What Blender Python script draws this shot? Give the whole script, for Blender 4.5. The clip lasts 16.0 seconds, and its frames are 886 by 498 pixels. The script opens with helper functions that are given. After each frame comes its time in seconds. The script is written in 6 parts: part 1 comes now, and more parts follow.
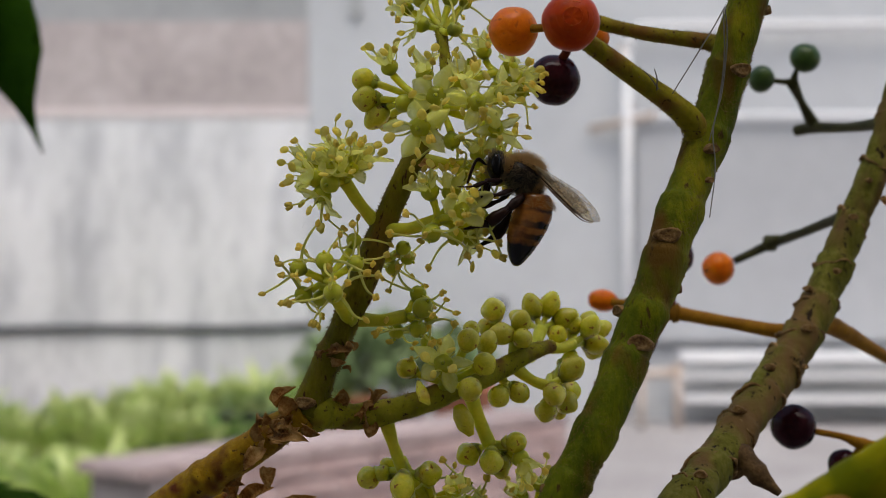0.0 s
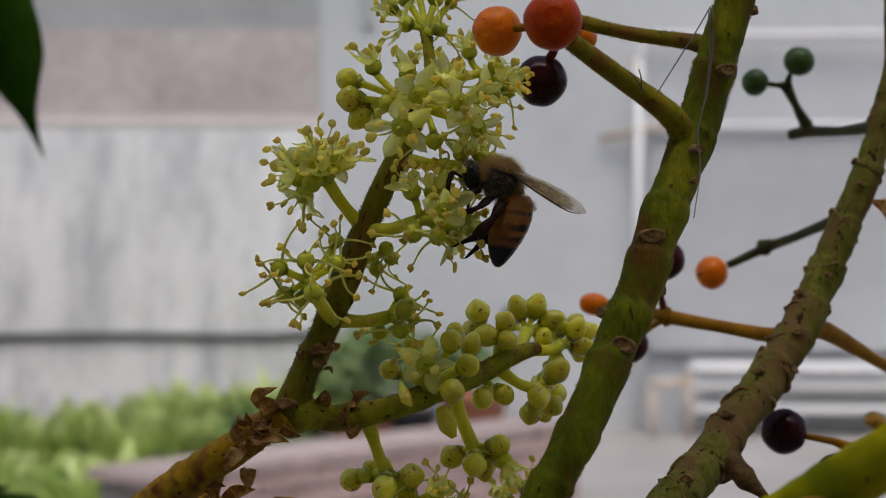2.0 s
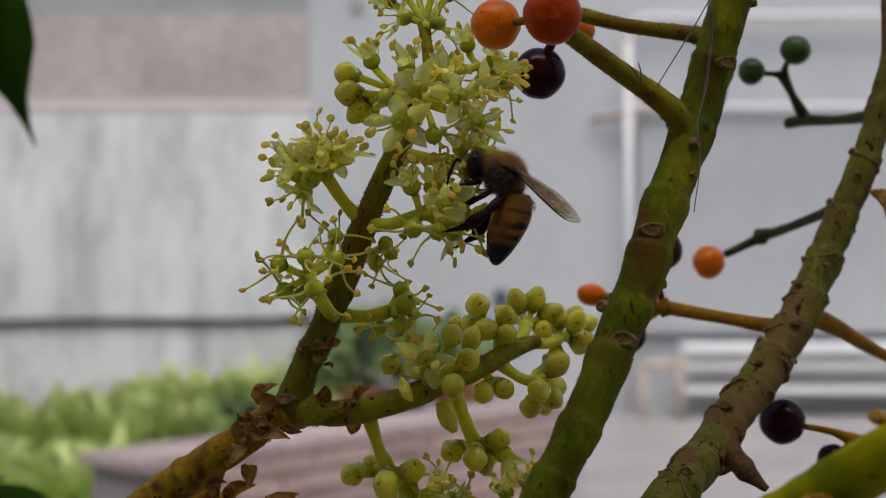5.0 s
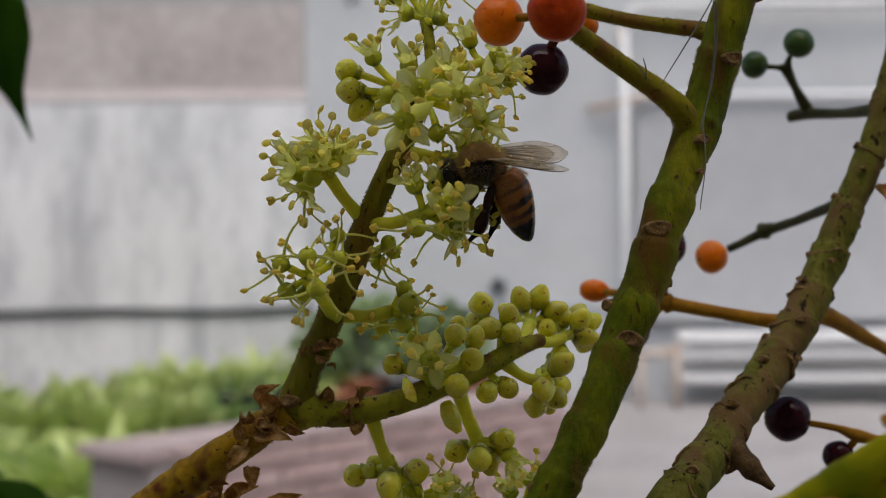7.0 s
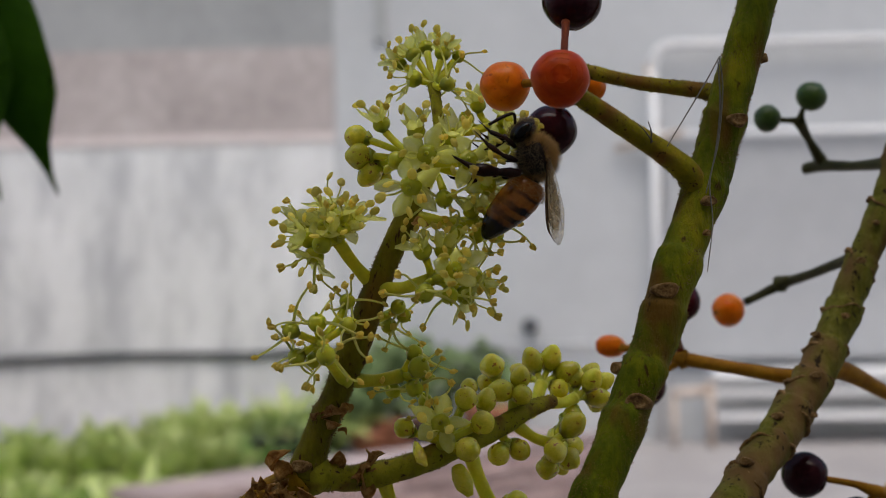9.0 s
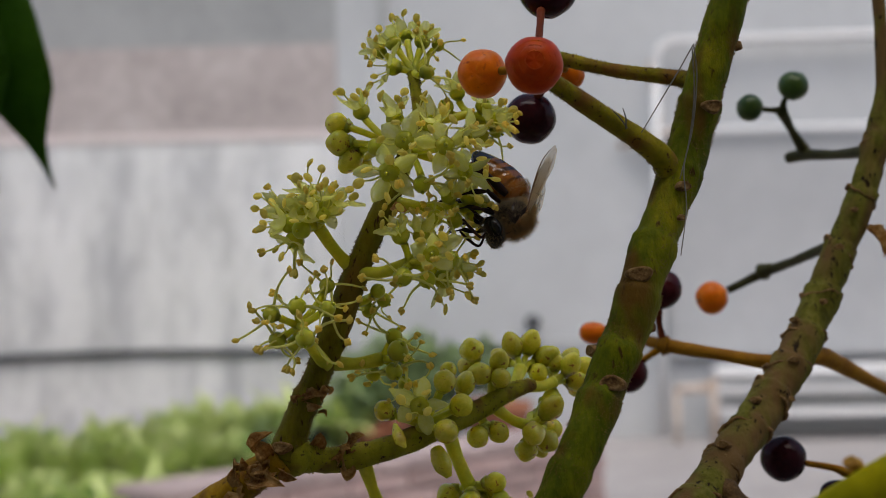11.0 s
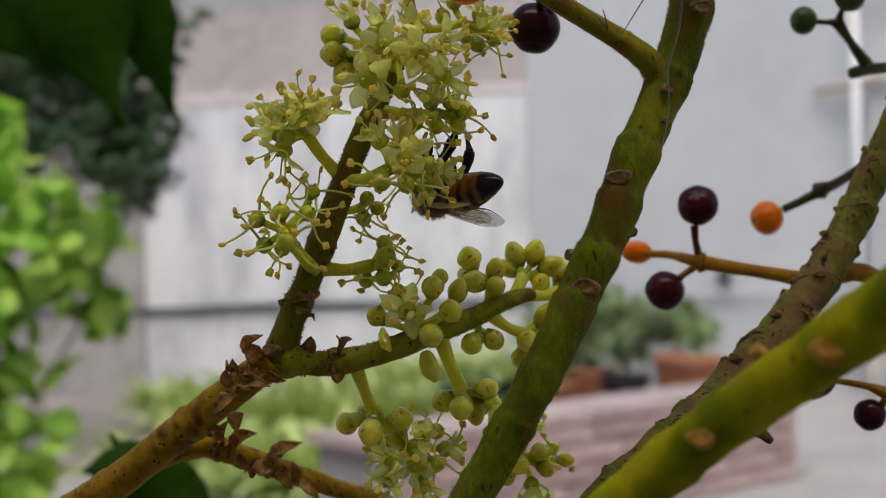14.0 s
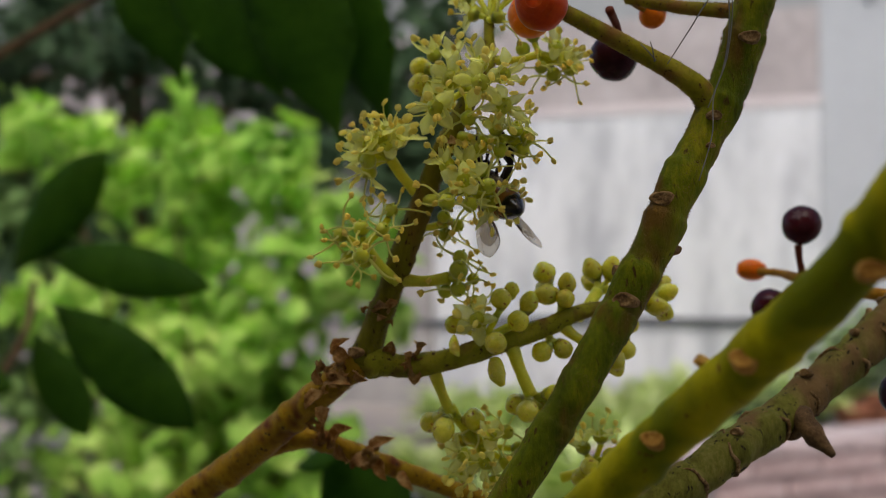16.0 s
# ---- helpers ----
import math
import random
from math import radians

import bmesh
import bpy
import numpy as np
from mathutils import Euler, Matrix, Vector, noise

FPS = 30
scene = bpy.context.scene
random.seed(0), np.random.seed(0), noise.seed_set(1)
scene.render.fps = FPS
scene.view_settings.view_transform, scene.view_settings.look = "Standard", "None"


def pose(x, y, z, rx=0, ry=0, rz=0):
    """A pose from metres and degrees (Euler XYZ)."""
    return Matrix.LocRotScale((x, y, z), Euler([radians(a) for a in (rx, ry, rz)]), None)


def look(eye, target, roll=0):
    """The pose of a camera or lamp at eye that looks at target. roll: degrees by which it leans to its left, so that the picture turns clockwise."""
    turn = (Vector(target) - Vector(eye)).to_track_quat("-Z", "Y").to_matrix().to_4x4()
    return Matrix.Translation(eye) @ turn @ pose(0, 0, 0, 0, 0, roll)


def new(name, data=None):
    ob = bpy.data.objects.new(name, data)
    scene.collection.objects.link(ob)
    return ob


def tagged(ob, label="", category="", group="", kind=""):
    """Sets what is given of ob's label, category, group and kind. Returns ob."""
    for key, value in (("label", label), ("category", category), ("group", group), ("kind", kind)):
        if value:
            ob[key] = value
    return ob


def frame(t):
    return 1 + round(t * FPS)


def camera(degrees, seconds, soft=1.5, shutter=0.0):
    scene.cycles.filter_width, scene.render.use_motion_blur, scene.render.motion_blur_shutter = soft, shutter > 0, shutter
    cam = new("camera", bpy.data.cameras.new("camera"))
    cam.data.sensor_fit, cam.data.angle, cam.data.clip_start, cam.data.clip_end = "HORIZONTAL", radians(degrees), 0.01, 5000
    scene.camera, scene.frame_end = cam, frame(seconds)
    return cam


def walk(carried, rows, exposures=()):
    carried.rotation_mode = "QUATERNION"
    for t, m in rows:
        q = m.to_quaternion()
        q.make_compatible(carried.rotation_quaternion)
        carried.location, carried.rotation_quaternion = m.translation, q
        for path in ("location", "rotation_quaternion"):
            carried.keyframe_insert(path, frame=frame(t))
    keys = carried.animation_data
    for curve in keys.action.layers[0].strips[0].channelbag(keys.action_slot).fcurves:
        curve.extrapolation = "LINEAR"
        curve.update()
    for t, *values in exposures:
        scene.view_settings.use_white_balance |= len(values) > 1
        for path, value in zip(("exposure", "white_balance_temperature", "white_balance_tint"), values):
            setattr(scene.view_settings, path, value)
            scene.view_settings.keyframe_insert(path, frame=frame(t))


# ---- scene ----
# ---- camera and its way ----
CM = 0.01


def c(p):
    """A place from centimetres, its height counted from 80 cm over the ground."""
    return Vector((p[0] * CM, p[1] * CM, (80 + p[2]) * CM))


cam = camera(35.67, 16.0, soft=0.8)
ROWS = [
    (0, (0.470, -1.109, -0.146), (-0.003, 10.881, -0.009), -0.16),
    (0.5, (0.497, -1.147, -0.086), (0.047, 10.844, 0.061), 0.00),
    (1, (0.619, -1.118, -0.148), (0.157, 10.872, 0.030), 0.12),
    (1.5, (0.700, -1.113, -0.131), (0.207, 10.875, 0.086), -0.00),
    (2, (0.728, -1.020, -0.223), (0.156, 10.965, -0.007), 0.03),
    (2.5, (0.743, -1.121, -0.175), (0.098, 10.859, 0.057), -0.06),
    (3, (0.758, -1.189, -0.202), (0.116, 10.791, 0.047), -0.17),
    (3.5, (0.804, -1.018, -0.221), (0.296, 10.970, -0.059), -0.20),
    (4, (0.760, -1.040, -0.158), (0.241, 10.948, -0.048), -0.24),
    (6.5, (0.552, -0.892, -0.071), (0.122, 11.100, -0.074), -0.40),
    (7, (0.575, -0.873, -0.026), (0.115, 11.118, -0.053), -0.52),
    (7.5, (0.591, -0.857, -0.029), (0.087, 11.133, -0.049), -0.51),
    (8, (0.720, -0.862, 0.002), (0.157, 11.125, -0.004), -0.80),
    (8.5, (0.764, -0.910, 0.118), (0.115, 11.071, 0.299), -1.06),
    (9, (0.786, -0.949, 0.188), (0.059, 11.025, 0.515), -1.18),
    (9.2, (0.776, -1.012, 0.228), (0.063, 10.962, 0.576), -1.11),
    (11.3, (1.171, -1.142, -0.028), (0.389, 10.828, 0.247), -1.37),
    (11.5, (1.356, -1.148, -0.088), (0.432, 10.813, 0.133), -1.45),
    (12, (1.490, -1.069, -0.088), (0.222, 10.862, 0.047), -1.85),
    (12.5, (1.541, -1.077, -0.136), (0.180, 10.844, 0.049), -1.71),
    (13, (1.750, -1.006, -0.339), (0.314, 10.906, -0.223), -1.69),
    (13.5, (2.162, -0.972, -0.375), (0.313, 10.884, -0.390), -1.64),
    (14, (2.929, -0.987, -0.419), (0.510, 10.766, -0.482), -1.40),
    (14.5, (3.765, -1.264, -0.325), (0.383, 10.250, -0.322), -1.27),
    (15, (4.242, -1.256, -0.350), (0.166, 10.030, -0.269), -1.20),
    (15.5, (4.772, -1.336, -0.375), (0.332, 9.811, -0.262), -1.03),
    (16, (5.325, -1.445, -0.459), (0.518, 9.549, -0.350), -0.60),
]
walk(cam, [(t, look(c(eye), c(target), roll)) for t, eye, target, roll in ROWS],
     exposures=[(0, 0.22), (0.6, 0.05), (1.5, -0.05), (4.2, -0.05), (6.5, 0.02), (8.0, 0.0), (13.0, 0.0), (14.2, 0.19), (15.0, 0.25), (16.0, 0.20)])
cam.data.dof.use_dof = True
cam.data.dof.focus_distance = 0.127
cam.data.dof.aperture_fstop = 42

# ---- world, sun and exposure ----
world = bpy.data.worlds.new("sky")
scene.world = world
world.use_nodes = True
sky = world.node_tree.nodes.new("ShaderNodeTexSky")
sky.sky_type, sky.sun_disc = "NISHITA", False
sky.sun_elevation, sky.sun_rotation = radians(58), radians(160)
sky.dust_density, sky.air_density, sky.ozone_density = 4.0, 1.0, 0.6
background = world.node_tree.nodes["Background"]
background.inputs["Strength"].default_value = 0.15
world.node_tree.links.new(sky.outputs[0], background.inputs["Color"])
sun = new("sun", bpy.data.lights.new("sun", "SUN"))
sun.data.energy, sun.data.angle, sun.data.color = 1.2, radians(40), (0.985, 1.0, 0.99)
sun.matrix_world = look((0, 0, 6), (0.9, 2.5, 1.7))
scene.view_settings.exposure = 0.0

# ---- materials ----


def mix_nodes(tree, kind, **values):
    n = tree.nodes.new(kind)
    for k, v in values.items():
        n.inputs[k.replace("_", " ")].default_value = v
    return n


def material(name, tones, scale=200.0, rough=0.5, bump=0.2, fine=4.0, metal=0.0, see=0.0, flesh=0.0, coat=0.0, spread=0.35, stretch=(1, 1, 1), alpha=1.0, shine=0.15, patch=None, specks=None):
    """Tones: two or three colours mixed by a coarse and a fine noise, at a scale in lumps a metre."""
    m = bpy.data.materials.new(name)
    m.use_nodes = True
    t = m.node_tree
    bsdf = t.nodes["Principled BSDF"]
    place = t.nodes.new("ShaderNodeTexCoord")
    warp = t.nodes.new("ShaderNodeMapping")
    warp.inputs["Scale"].default_value = stretch
    t.links.new(place.outputs["Object"], warp.inputs["Vector"])
    coarse = mix_nodes(t, "ShaderNodeTexNoise", Scale=scale, Detail=3.0, Roughness=0.6)
    grain = mix_nodes(t, "ShaderNodeTexNoise", Scale=scale * fine, Detail=4.0, Roughness=0.7)
    for n in (coarse, grain):
        t.links.new(warp.outputs[0], n.inputs["Vector"])
    both = mix_nodes(t, "ShaderNodeMix", Factor=0.4)
    t.links.new(coarse.outputs["Fac"], both.inputs[2])
    t.links.new(grain.outputs["Fac"], both.inputs[3])
    ramp = t.nodes.new("ShaderNodeValToRGB")
    steps = ramp.color_ramp.elements
    lo, hi = 0.5 - spread / 2, 0.5 + spread / 2
    steps[0].position, steps[-1].position = lo, hi
    for i in range(1, len(tones) - 1):
        steps.new(lo + (hi - lo) * i / (len(tones) - 1))
    for e, tone in zip(steps, tones):
        e.color = (*tone, 1)
    t.links.new(both.outputs[0], ramp.inputs["Fac"])
    info = t.nodes.new("ShaderNodeObjectInfo")
    shift = t.nodes.new("ShaderNodeHueSaturation")
    span = t.nodes.new("ShaderNodeMapRange")
    span.inputs["To Min"].default_value, span.inputs["To Max"].default_value = 0.85, 1.15
    t.links.new(info.outputs["Random"], span.inputs["Value"])
    t.links.new(span.outputs[0], shift.inputs["Value"])
    colour = ramp.outputs["Color"]
    for extra in (patch, specks):
        if extra:
            tone, size, lo, hi = extra
            spots = mix_nodes(t, "ShaderNodeTexNoise", Scale=size, Detail=2.0, Roughness=0.6)
            t.links.new(warp.outputs[0], spots.inputs["Vector"])
            cut = t.nodes.new("ShaderNodeMapRange")
            cut.inputs["From Min"].default_value, cut.inputs["From Max"].default_value = lo, hi
            t.links.new(spots.outputs["Fac"], cut.inputs["Value"])
            over = t.nodes.new("ShaderNodeMix")
            over.data_type = "RGBA"
            over.inputs[7].default_value = (*tone, 1)
            t.links.new(cut.outputs[0], over.inputs[0])
            t.links.new(colour, over.inputs[6])
            colour = over.outputs[2]
    t.links.new(colour, shift.inputs["Color"])
    t.links.new(shift.outputs["Color"], bsdf.inputs["Base Color"])
    bsdf.inputs["Roughness"].default_value = rough
    bsdf.inputs["Metallic"].default_value = metal
    bsdf.inputs["Specular IOR Level"].default_value = shine
    bsdf.inputs["Coat Weight"].default_value = coat
    bsdf.inputs["Coat Roughness"].default_value = 0.08
    if flesh:
        bsdf.inputs["Subsurface Weight"].default_value = flesh
        bsdf.inputs["Subsurface Radius"].default_value = (1.0, 0.8, 0.3)
        bsdf.inputs["Subsurface Scale"].default_value = 0.0012 if flesh < 0.9 else 0.0024
    if bump:
        relief = mix_nodes(t, "ShaderNodeBump", Strength=bump, Distance=0.3 / (scale * fine))
        t.links.new(grain.outputs["Fac"], relief.inputs["Height"])
        t.links.new(relief.outputs[0], bsdf.inputs["Normal"])
    out = t.nodes["Material Output"]
    last = bsdf
    if see:
        thin = t.nodes.new("ShaderNodeBsdfTranslucent")
        t.links.new(shift.outputs["Color"], thin.inputs["Color"])
        both = mix_nodes(t, "ShaderNodeMixShader", Fac=see)
        t.links.new(last.outputs[0], both.inputs[1])
        t.links.new(thin.outputs[0], both.inputs[2])
        last = both
    if alpha < 1:
        clear = t.nodes.new("ShaderNodeBsdfTransparent")
        both = mix_nodes(t, "ShaderNodeMixShader", Fac=alpha)
        t.links.new(clear.outputs[0], both.inputs[1])
        t.links.new(last.outputs[0], both.inputs[2])
        last = both
    t.links.new(last.outputs[0], out.inputs["Surface"])
    return m


M_STEM = material("green stem bark", [(0.050, 0.064, 0.002), (0.105, 0.122, 0.003), (0.215, 0.195, 0.006)], 190, 0.55, 0.9, 7, stretch=(1, 1, 0.45), flesh=0.15, shine=0.05, spread=0.28, patch=((0.125, 0.066, 0.010), 240, 0.51, 0.66), specks=((0.06, 0.034, 0.007), 1500, 0.62, 0.72))
M_RACHIS = material("brownish green stalk", [(0.10, 0.078, 0.004), (0.17, 0.145, 0.006), (0.23, 0.185, 0.014)], 300, 0.55, 0.7, 7, stretch=(1, 1, 0.4), flesh=0.15, shine=0.08, patch=((0.17, 0.08, 0.016), 300, 0.50, 0.70), specks=((0.055, 0.024, 0.006), 1900, 0.61, 0.69))
M_OLD = material("greyish woody stem", [(0.072, 0.064, 0.009), (0.155, 0.145, 0.020), (0.25, 0.21, 0.05)], 420, 0.65, 1.0, 5, stretch=(1, 1, 0.5), shine=0.05, patch=((0.17, 0.10, 0.035), 200, 0.48, 0.64), specks=((0.03, 0.02, 0.01), 1300, 0.62, 0.68))
M_SIDE = material("mottled green side stalk", [(0.19, 0.17, 0.008), (0.30, 0.28, 0.014), (0.38, 0.31, 0.03)], 320, 0.55, 0.7, 7, flesh=0.2, shine=0.08, patch=((0.18, 0.10, 0.02), 350, 0.52, 0.68), specks=((0.07, 0.035, 0.01), 1900, 0.62, 0.69))
M_YELLOW = material("yellow green stem", [(0.22, 0.185, 0.002), (0.38, 0.33, 0.004), (0.46, 0.37, 0.008)], 200, 0.55, 0.5, 6, flesh=0.25, shine=0.03, patch=((0.145, 0.155, 0.002), 120, 0.47, 0.62), specks=((0.16, 0.08, 0.01), 1200, 0.66, 0.74))
M_BASE = material("orange brown stalk", [(0.17, 0.085, 0.004), (0.32, 0.175, 0.006), (0.42, 0.27, 0.012)], 260, 0.5, 0.6, 6, flesh=0.2, shine=0.08, patch=((0.13, 0.035, 0.008), 280, 0.54, 0.68), specks=((0.06, 0.025, 0.01), 1500, 0.63, 0.70))
M_PEDICEL = material("green pedicel", [(0.46, 0.47, 0.03), (0.66, 0.62, 0.06)], 500, 0.45, 0.3, 5, flesh=0.9, shine=0.25)
M_TWIG = material("ochre fruit stalk", [(0.22, 0.09, 0.006), (0.36, 0.17, 0.010)], 500, 0.5, 0.35, 5, flesh=0.2, shine=0.08)
M_GSTALK = material("dark green fruit stalk", [(0.035, 0.035, 0.01), (0.07, 0.065, 0.018)], 500, 0.5, 0.35, 5)
M_SCAR = material("corky leaf scar", [(0.10, 0.05, 0.016), (0.20, 0.11, 0.035), (0.32, 0.20, 0.08)], 1100, 0.8, 1.0, 4, spread=0.25)
M_KNOB = material("orange corky knob", [(0.24, 0.10, 0.012), (0.42, 0.20, 0.03), (0.50, 0.30, 0.06)], 900, 0.8, 0.8, 4)
M_DRY = material("dry brown bract", [(0.24, 0.10, 0.022), (0.47, 0.26, 0.075), (0.66, 0.44, 0.17)], 700, 0.6, 0.7, 5, see=0.5, spread=0.25)
M_PETAL = material("pale yellow green petal", [(0.93, 0.92, 0.30), (0.98, 0.97, 0.50)], 700, 0.4, 0.2, 5, see=0.85, alpha=0.72, spread=0.2)
M_OVARY = material("green ovary", [(0.42, 0.45, 0.03), (0.60, 0.58, 0.05)], 500, 0.3, 0.15, 6, flesh=0.8, shine=0.3)
M_BUD = material("yellow green bud", [(0.42, 0.41, 0.020), (0.62, 0.565, 0.040), (0.74, 0.63, 0.09)], 420, 0.18, 0.3, 7, flesh=0.92, shine=0.5, patch=((0.46, 0.30, 0.05), 380, 0.57, 0.70), specks=((0.28, 0.13, 0.02), 1500, 0.63, 0.70))
M_FILAMENT = material("pale filament", [(0.78, 0.77, 0.22), (0.90, 0.87, 0.36)], 500, 0.5, 0.1, 5, see=0.6)
M_ANTHER = material("straw yellow anther", [(0.88, 0.70, 0.13), (0.97, 0.84, 0.26)], 1500, 0.65, 0.5, 4, see=0.6)
M_FRESH = material("pale yellow fresh anther", [(0.90, 0.78, 0.18), (0.96, 0.87, 0.33)], 1200, 0.6, 0.3, 4, see=0.6)
M_OLIVE = material("olive fruit stalk", [(0.13, 0.10, 0.005), (0.22, 0.185, 0.008), (0.28, 0.21, 0.016)], 320, 0.55, 0.7, 7, flesh=0.2, shine=0.06, patch=((0.20, 0.10, 0.018), 300, 0.50, 0.68), specks=((0.07, 0.03, 0.008), 1900, 0.62, 0.70))
M_SPUR = material("withered dark spur", [(0.045, 0.022, 0.007), (0.12, 0.066, 0.024), (0.24, 0.14, 0.055)], 600, 0.75, 0.9, 5)
M_BRISTLE = material("brown bristle", [(0.15, 0.10, 0.025), (0.24, 0.16, 0.045)], 800, 0.7, 0)
M_HAIR = material("loose grey fibre", [(0.12, 0.11, 0.09), (0.2, 0.18, 0.15)], 800, 0.5, 0)
M_REDSTALK = material("dark red pedicel", [(0.10, 0.018, 0.008), (0.20, 0.045, 0.014)], 500, 0.5, 0.3, 5, shine=0.1)
M_ORANGE = material("orange berry skin", [(0.62, 0.125, 0.0015), (0.80, 0.205, 0.002)], 260, 0.28, 0.1, 8, flesh=0.7, shine=0.25, specks=((0.45, 0.08, 0.004), 900, 0.6, 0.7))
M_RED = material("red berry skin", [(0.38, 0.026, 0.003), (0.54, 0.068, 0.004)], 260, 0.28, 0.1, 8, flesh=0.6, shine=0.12)
M_PURPLE = material("dark purple berry skin", [(0.020, 0.004, 0.006), (0.045, 0.007, 0.010)], 300, 0.12, 0.1, 8, shine=0.14)
M_WINE = material("wine red berry skin", [(0.032, 0.004, 0.006), (0.065, 0.008, 0.010)], 300, 0.15, 0.1, 8, shine=0.15)
M_GREENB = material("unripe green berry skin", [(0.032, 0.070, 0.008), (0.060, 0.105, 0.014)], 300, 0.35, 0.1, 8, flesh=0.2, shine=0.35)
M_LEAF = material("dark green leaf", [(0.035, 0.105, 0.006), (0.078, 0.185, 0.012)], 60, 0.5, 0.3, 6, see=0.65, shine=0.08)
M_LIME = material("lime green leaf", [(0.20, 0.42, 0.055), (0.50, 0.74, 0.14), (0.84, 0.95, 0.36)], 9, 0.5, 0.2, 6, see=0.55, spread=0.25)
M_DEEP = material("deep green leaf", [(0.03, 0.065, 0.03), (0.07, 0.125, 0.055), (0.12, 0.19, 0.09)], 6, 0.5, 0.2, 6, see=0.3)
M_MID = material("fresh green leaf", [(0.19, 0.33, 0.09), (0.35, 0.50, 0.16)], 9, 0.5, 0.2, 6, see=0.5)
M_BACK = material("darker green leaf", [(0.07, 0.15, 0.035), (0.17, 0.29, 0.08), (0.28, 0.42, 0.13)], 8, 0.5, 0.2, 6, see=0.4)
M_POTTED = material("pale dusty green leaf", [(0.26, 0.38, 0.16), (0.44, 0.55, 0.28)], 9, 0.5, 0.2, 6, see=0.5)
M_BLADE = material("striped yellow green blade", [(0.34, 0.52, 0.10), (0.64, 0.74, 0.30), (0.86, 0.88, 0.56)], 14, 0.5, 0.1, 6, see=0.45)
M_WOODY = material("brown woody stem", [(0.09, 0.055, 0.025), (0.19, 0.125, 0.06)], 40, 0.8, 0.5)
M_WALL = material("weathered white limewash", [(0.44, 0.45, 0.46), (0.70, 0.705, 0.71), (0.80, 0.80, 0.81)], 1.9, 0.85, 0.4, 7, stretch=(2.0, 1, 0.75), spread=0.38, patch=((0.46, 0.47, 0.49), 2.4, 0.50, 0.72))
M_BAND = material("reddish stained plaster", [(0.37, 0.33, 0.32), (0.46, 0.41, 0.40), (0.58, 0.54, 0.53)], 1.6, 0.85, 0.4, 8, spread=0.3)
M_LEDGE = material("pinkish ledge plaster", [(0.58, 0.51, 0.50), (0.70, 0.64, 0.63)], 2.5, 0.85, 0.3, 8)
M_GREY = material("light grey paint", [(0.435, 0.45, 0.465), (0.515, 0.53, 0.545)], 1.2, 0.7, 0.2, 9)
# darker grey that carries the far wall's shade in its base colour
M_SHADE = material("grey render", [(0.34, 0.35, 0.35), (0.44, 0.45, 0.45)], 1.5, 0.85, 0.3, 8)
M_PANEL = material("grey painted sheet metal", [(0.40, 0.41, 0.425), (0.47, 0.48, 0.495)], 1.4, 0.55, 0.15, 8, shine=0.25)
# greyish brown that stands in for the tree's shadow on the garden wall
M_WALLSHADOW = material("greyish brown wall shadow tone", [(0.32, 0.30, 0.285), (0.45, 0.42, 0.40), (0.53, 0.50, 0.475)], 1.6, 0.9, 0.4, 8, spread=0.35)
M_WHITE = material("white painted steel", [(0.70, 0.70, 0.71), (0.80, 0.80, 0.80)], 6, 0.45, 0.1, 8, shine=0.35)
M_RUST = material("rusty paint", [(0.36, 0.24, 0.16), (0.66, 0.60, 0.55)], 14, 0.7, 0.4, 6)
M_CABLE = material("black cable sheath", [(0.05, 0.055, 0.06), (0.09, 0.095, 0.10)], 20, 0.5, 0.1, shine=0.35)
M_BRICK = material("worn red brick", [(0.33, 0.225, 0.205), (0.46, 0.34, 0.32), (0.58, 0.475, 0.455)], 14, 0.9, 0.6, 6)
M_PALEFLOOR = material("pale dusty concrete", [(0.275, 0.258, 0.252), (0.40, 0.378, 0.372)], 2.5, 0.9, 0.4, 9)
M_COPING = material("worn pinkish coping", [(0.38, 0.29, 0.275), (0.50, 0.42, 0.405)], 8, 0.9, 0.4, 8)
M_MORTAR = material("grey mortar", [(0.30, 0.26, 0.25), (0.42, 0.38, 0.37)], 20, 0.95, 0.4, 6)
M_GROUND = material("dusty grey ground", [(0.24, 0.21, 0.19), (0.36, 0.32, 0.29)], 3, 0.95, 0.5, 9)
M_TERRA = material("terracotta", [(0.36, 0.14, 0.08), (0.48, 0.22, 0.13)], 16, 0.8, 0.3, 6)
M_DARKPOT = material("black plastic pot", [(0.02, 0.02, 0.022), (0.04, 0.04, 0.045)], 16, 0.5, 0.1)
M_BLOCKER = material("cream plaster of unseen blockers", [(0.60, 0.57, 0.50), (0.70, 0.67, 0.60)], 1.5, 0.85, 0.3, 8)
M_BEEDARK = material("blackish brown chitin", [(0.010, 0.006, 0.004), (0.03, 0.016, 0.009)], 900, 0.35, 0.15, 5, shine=0.2)
M_EYE = material("black compound eye", [(0.007, 0.005, 0.004), (0.012, 0.009, 0.007)], 4000, 0.15, 0.2, 3, shine=0.22)
M_LEG = material("dark brown leg", [(0.008, 0.005, 0.004), (0.035, 0.010, 0.005)], 900, 0.3, 0.2, 5, shine=0.14)
M_TIP = material("blackish style remnant", [(0.02, 0.012, 0.008), (0.05, 0.028, 0.016)], 900, 0.7, 0.3)
M_FUZZ = material("tan fuzz", [(0.50, 0.33, 0.13), (0.74, 0.55, 0.28)], 800, 0.8, 0, see=0.6)
M_PALE = material("pale brown fuzz", [(0.27, 0.20, 0.11), (0.46, 0.36, 0.22)], 800, 0.8, 0, see=0.4)
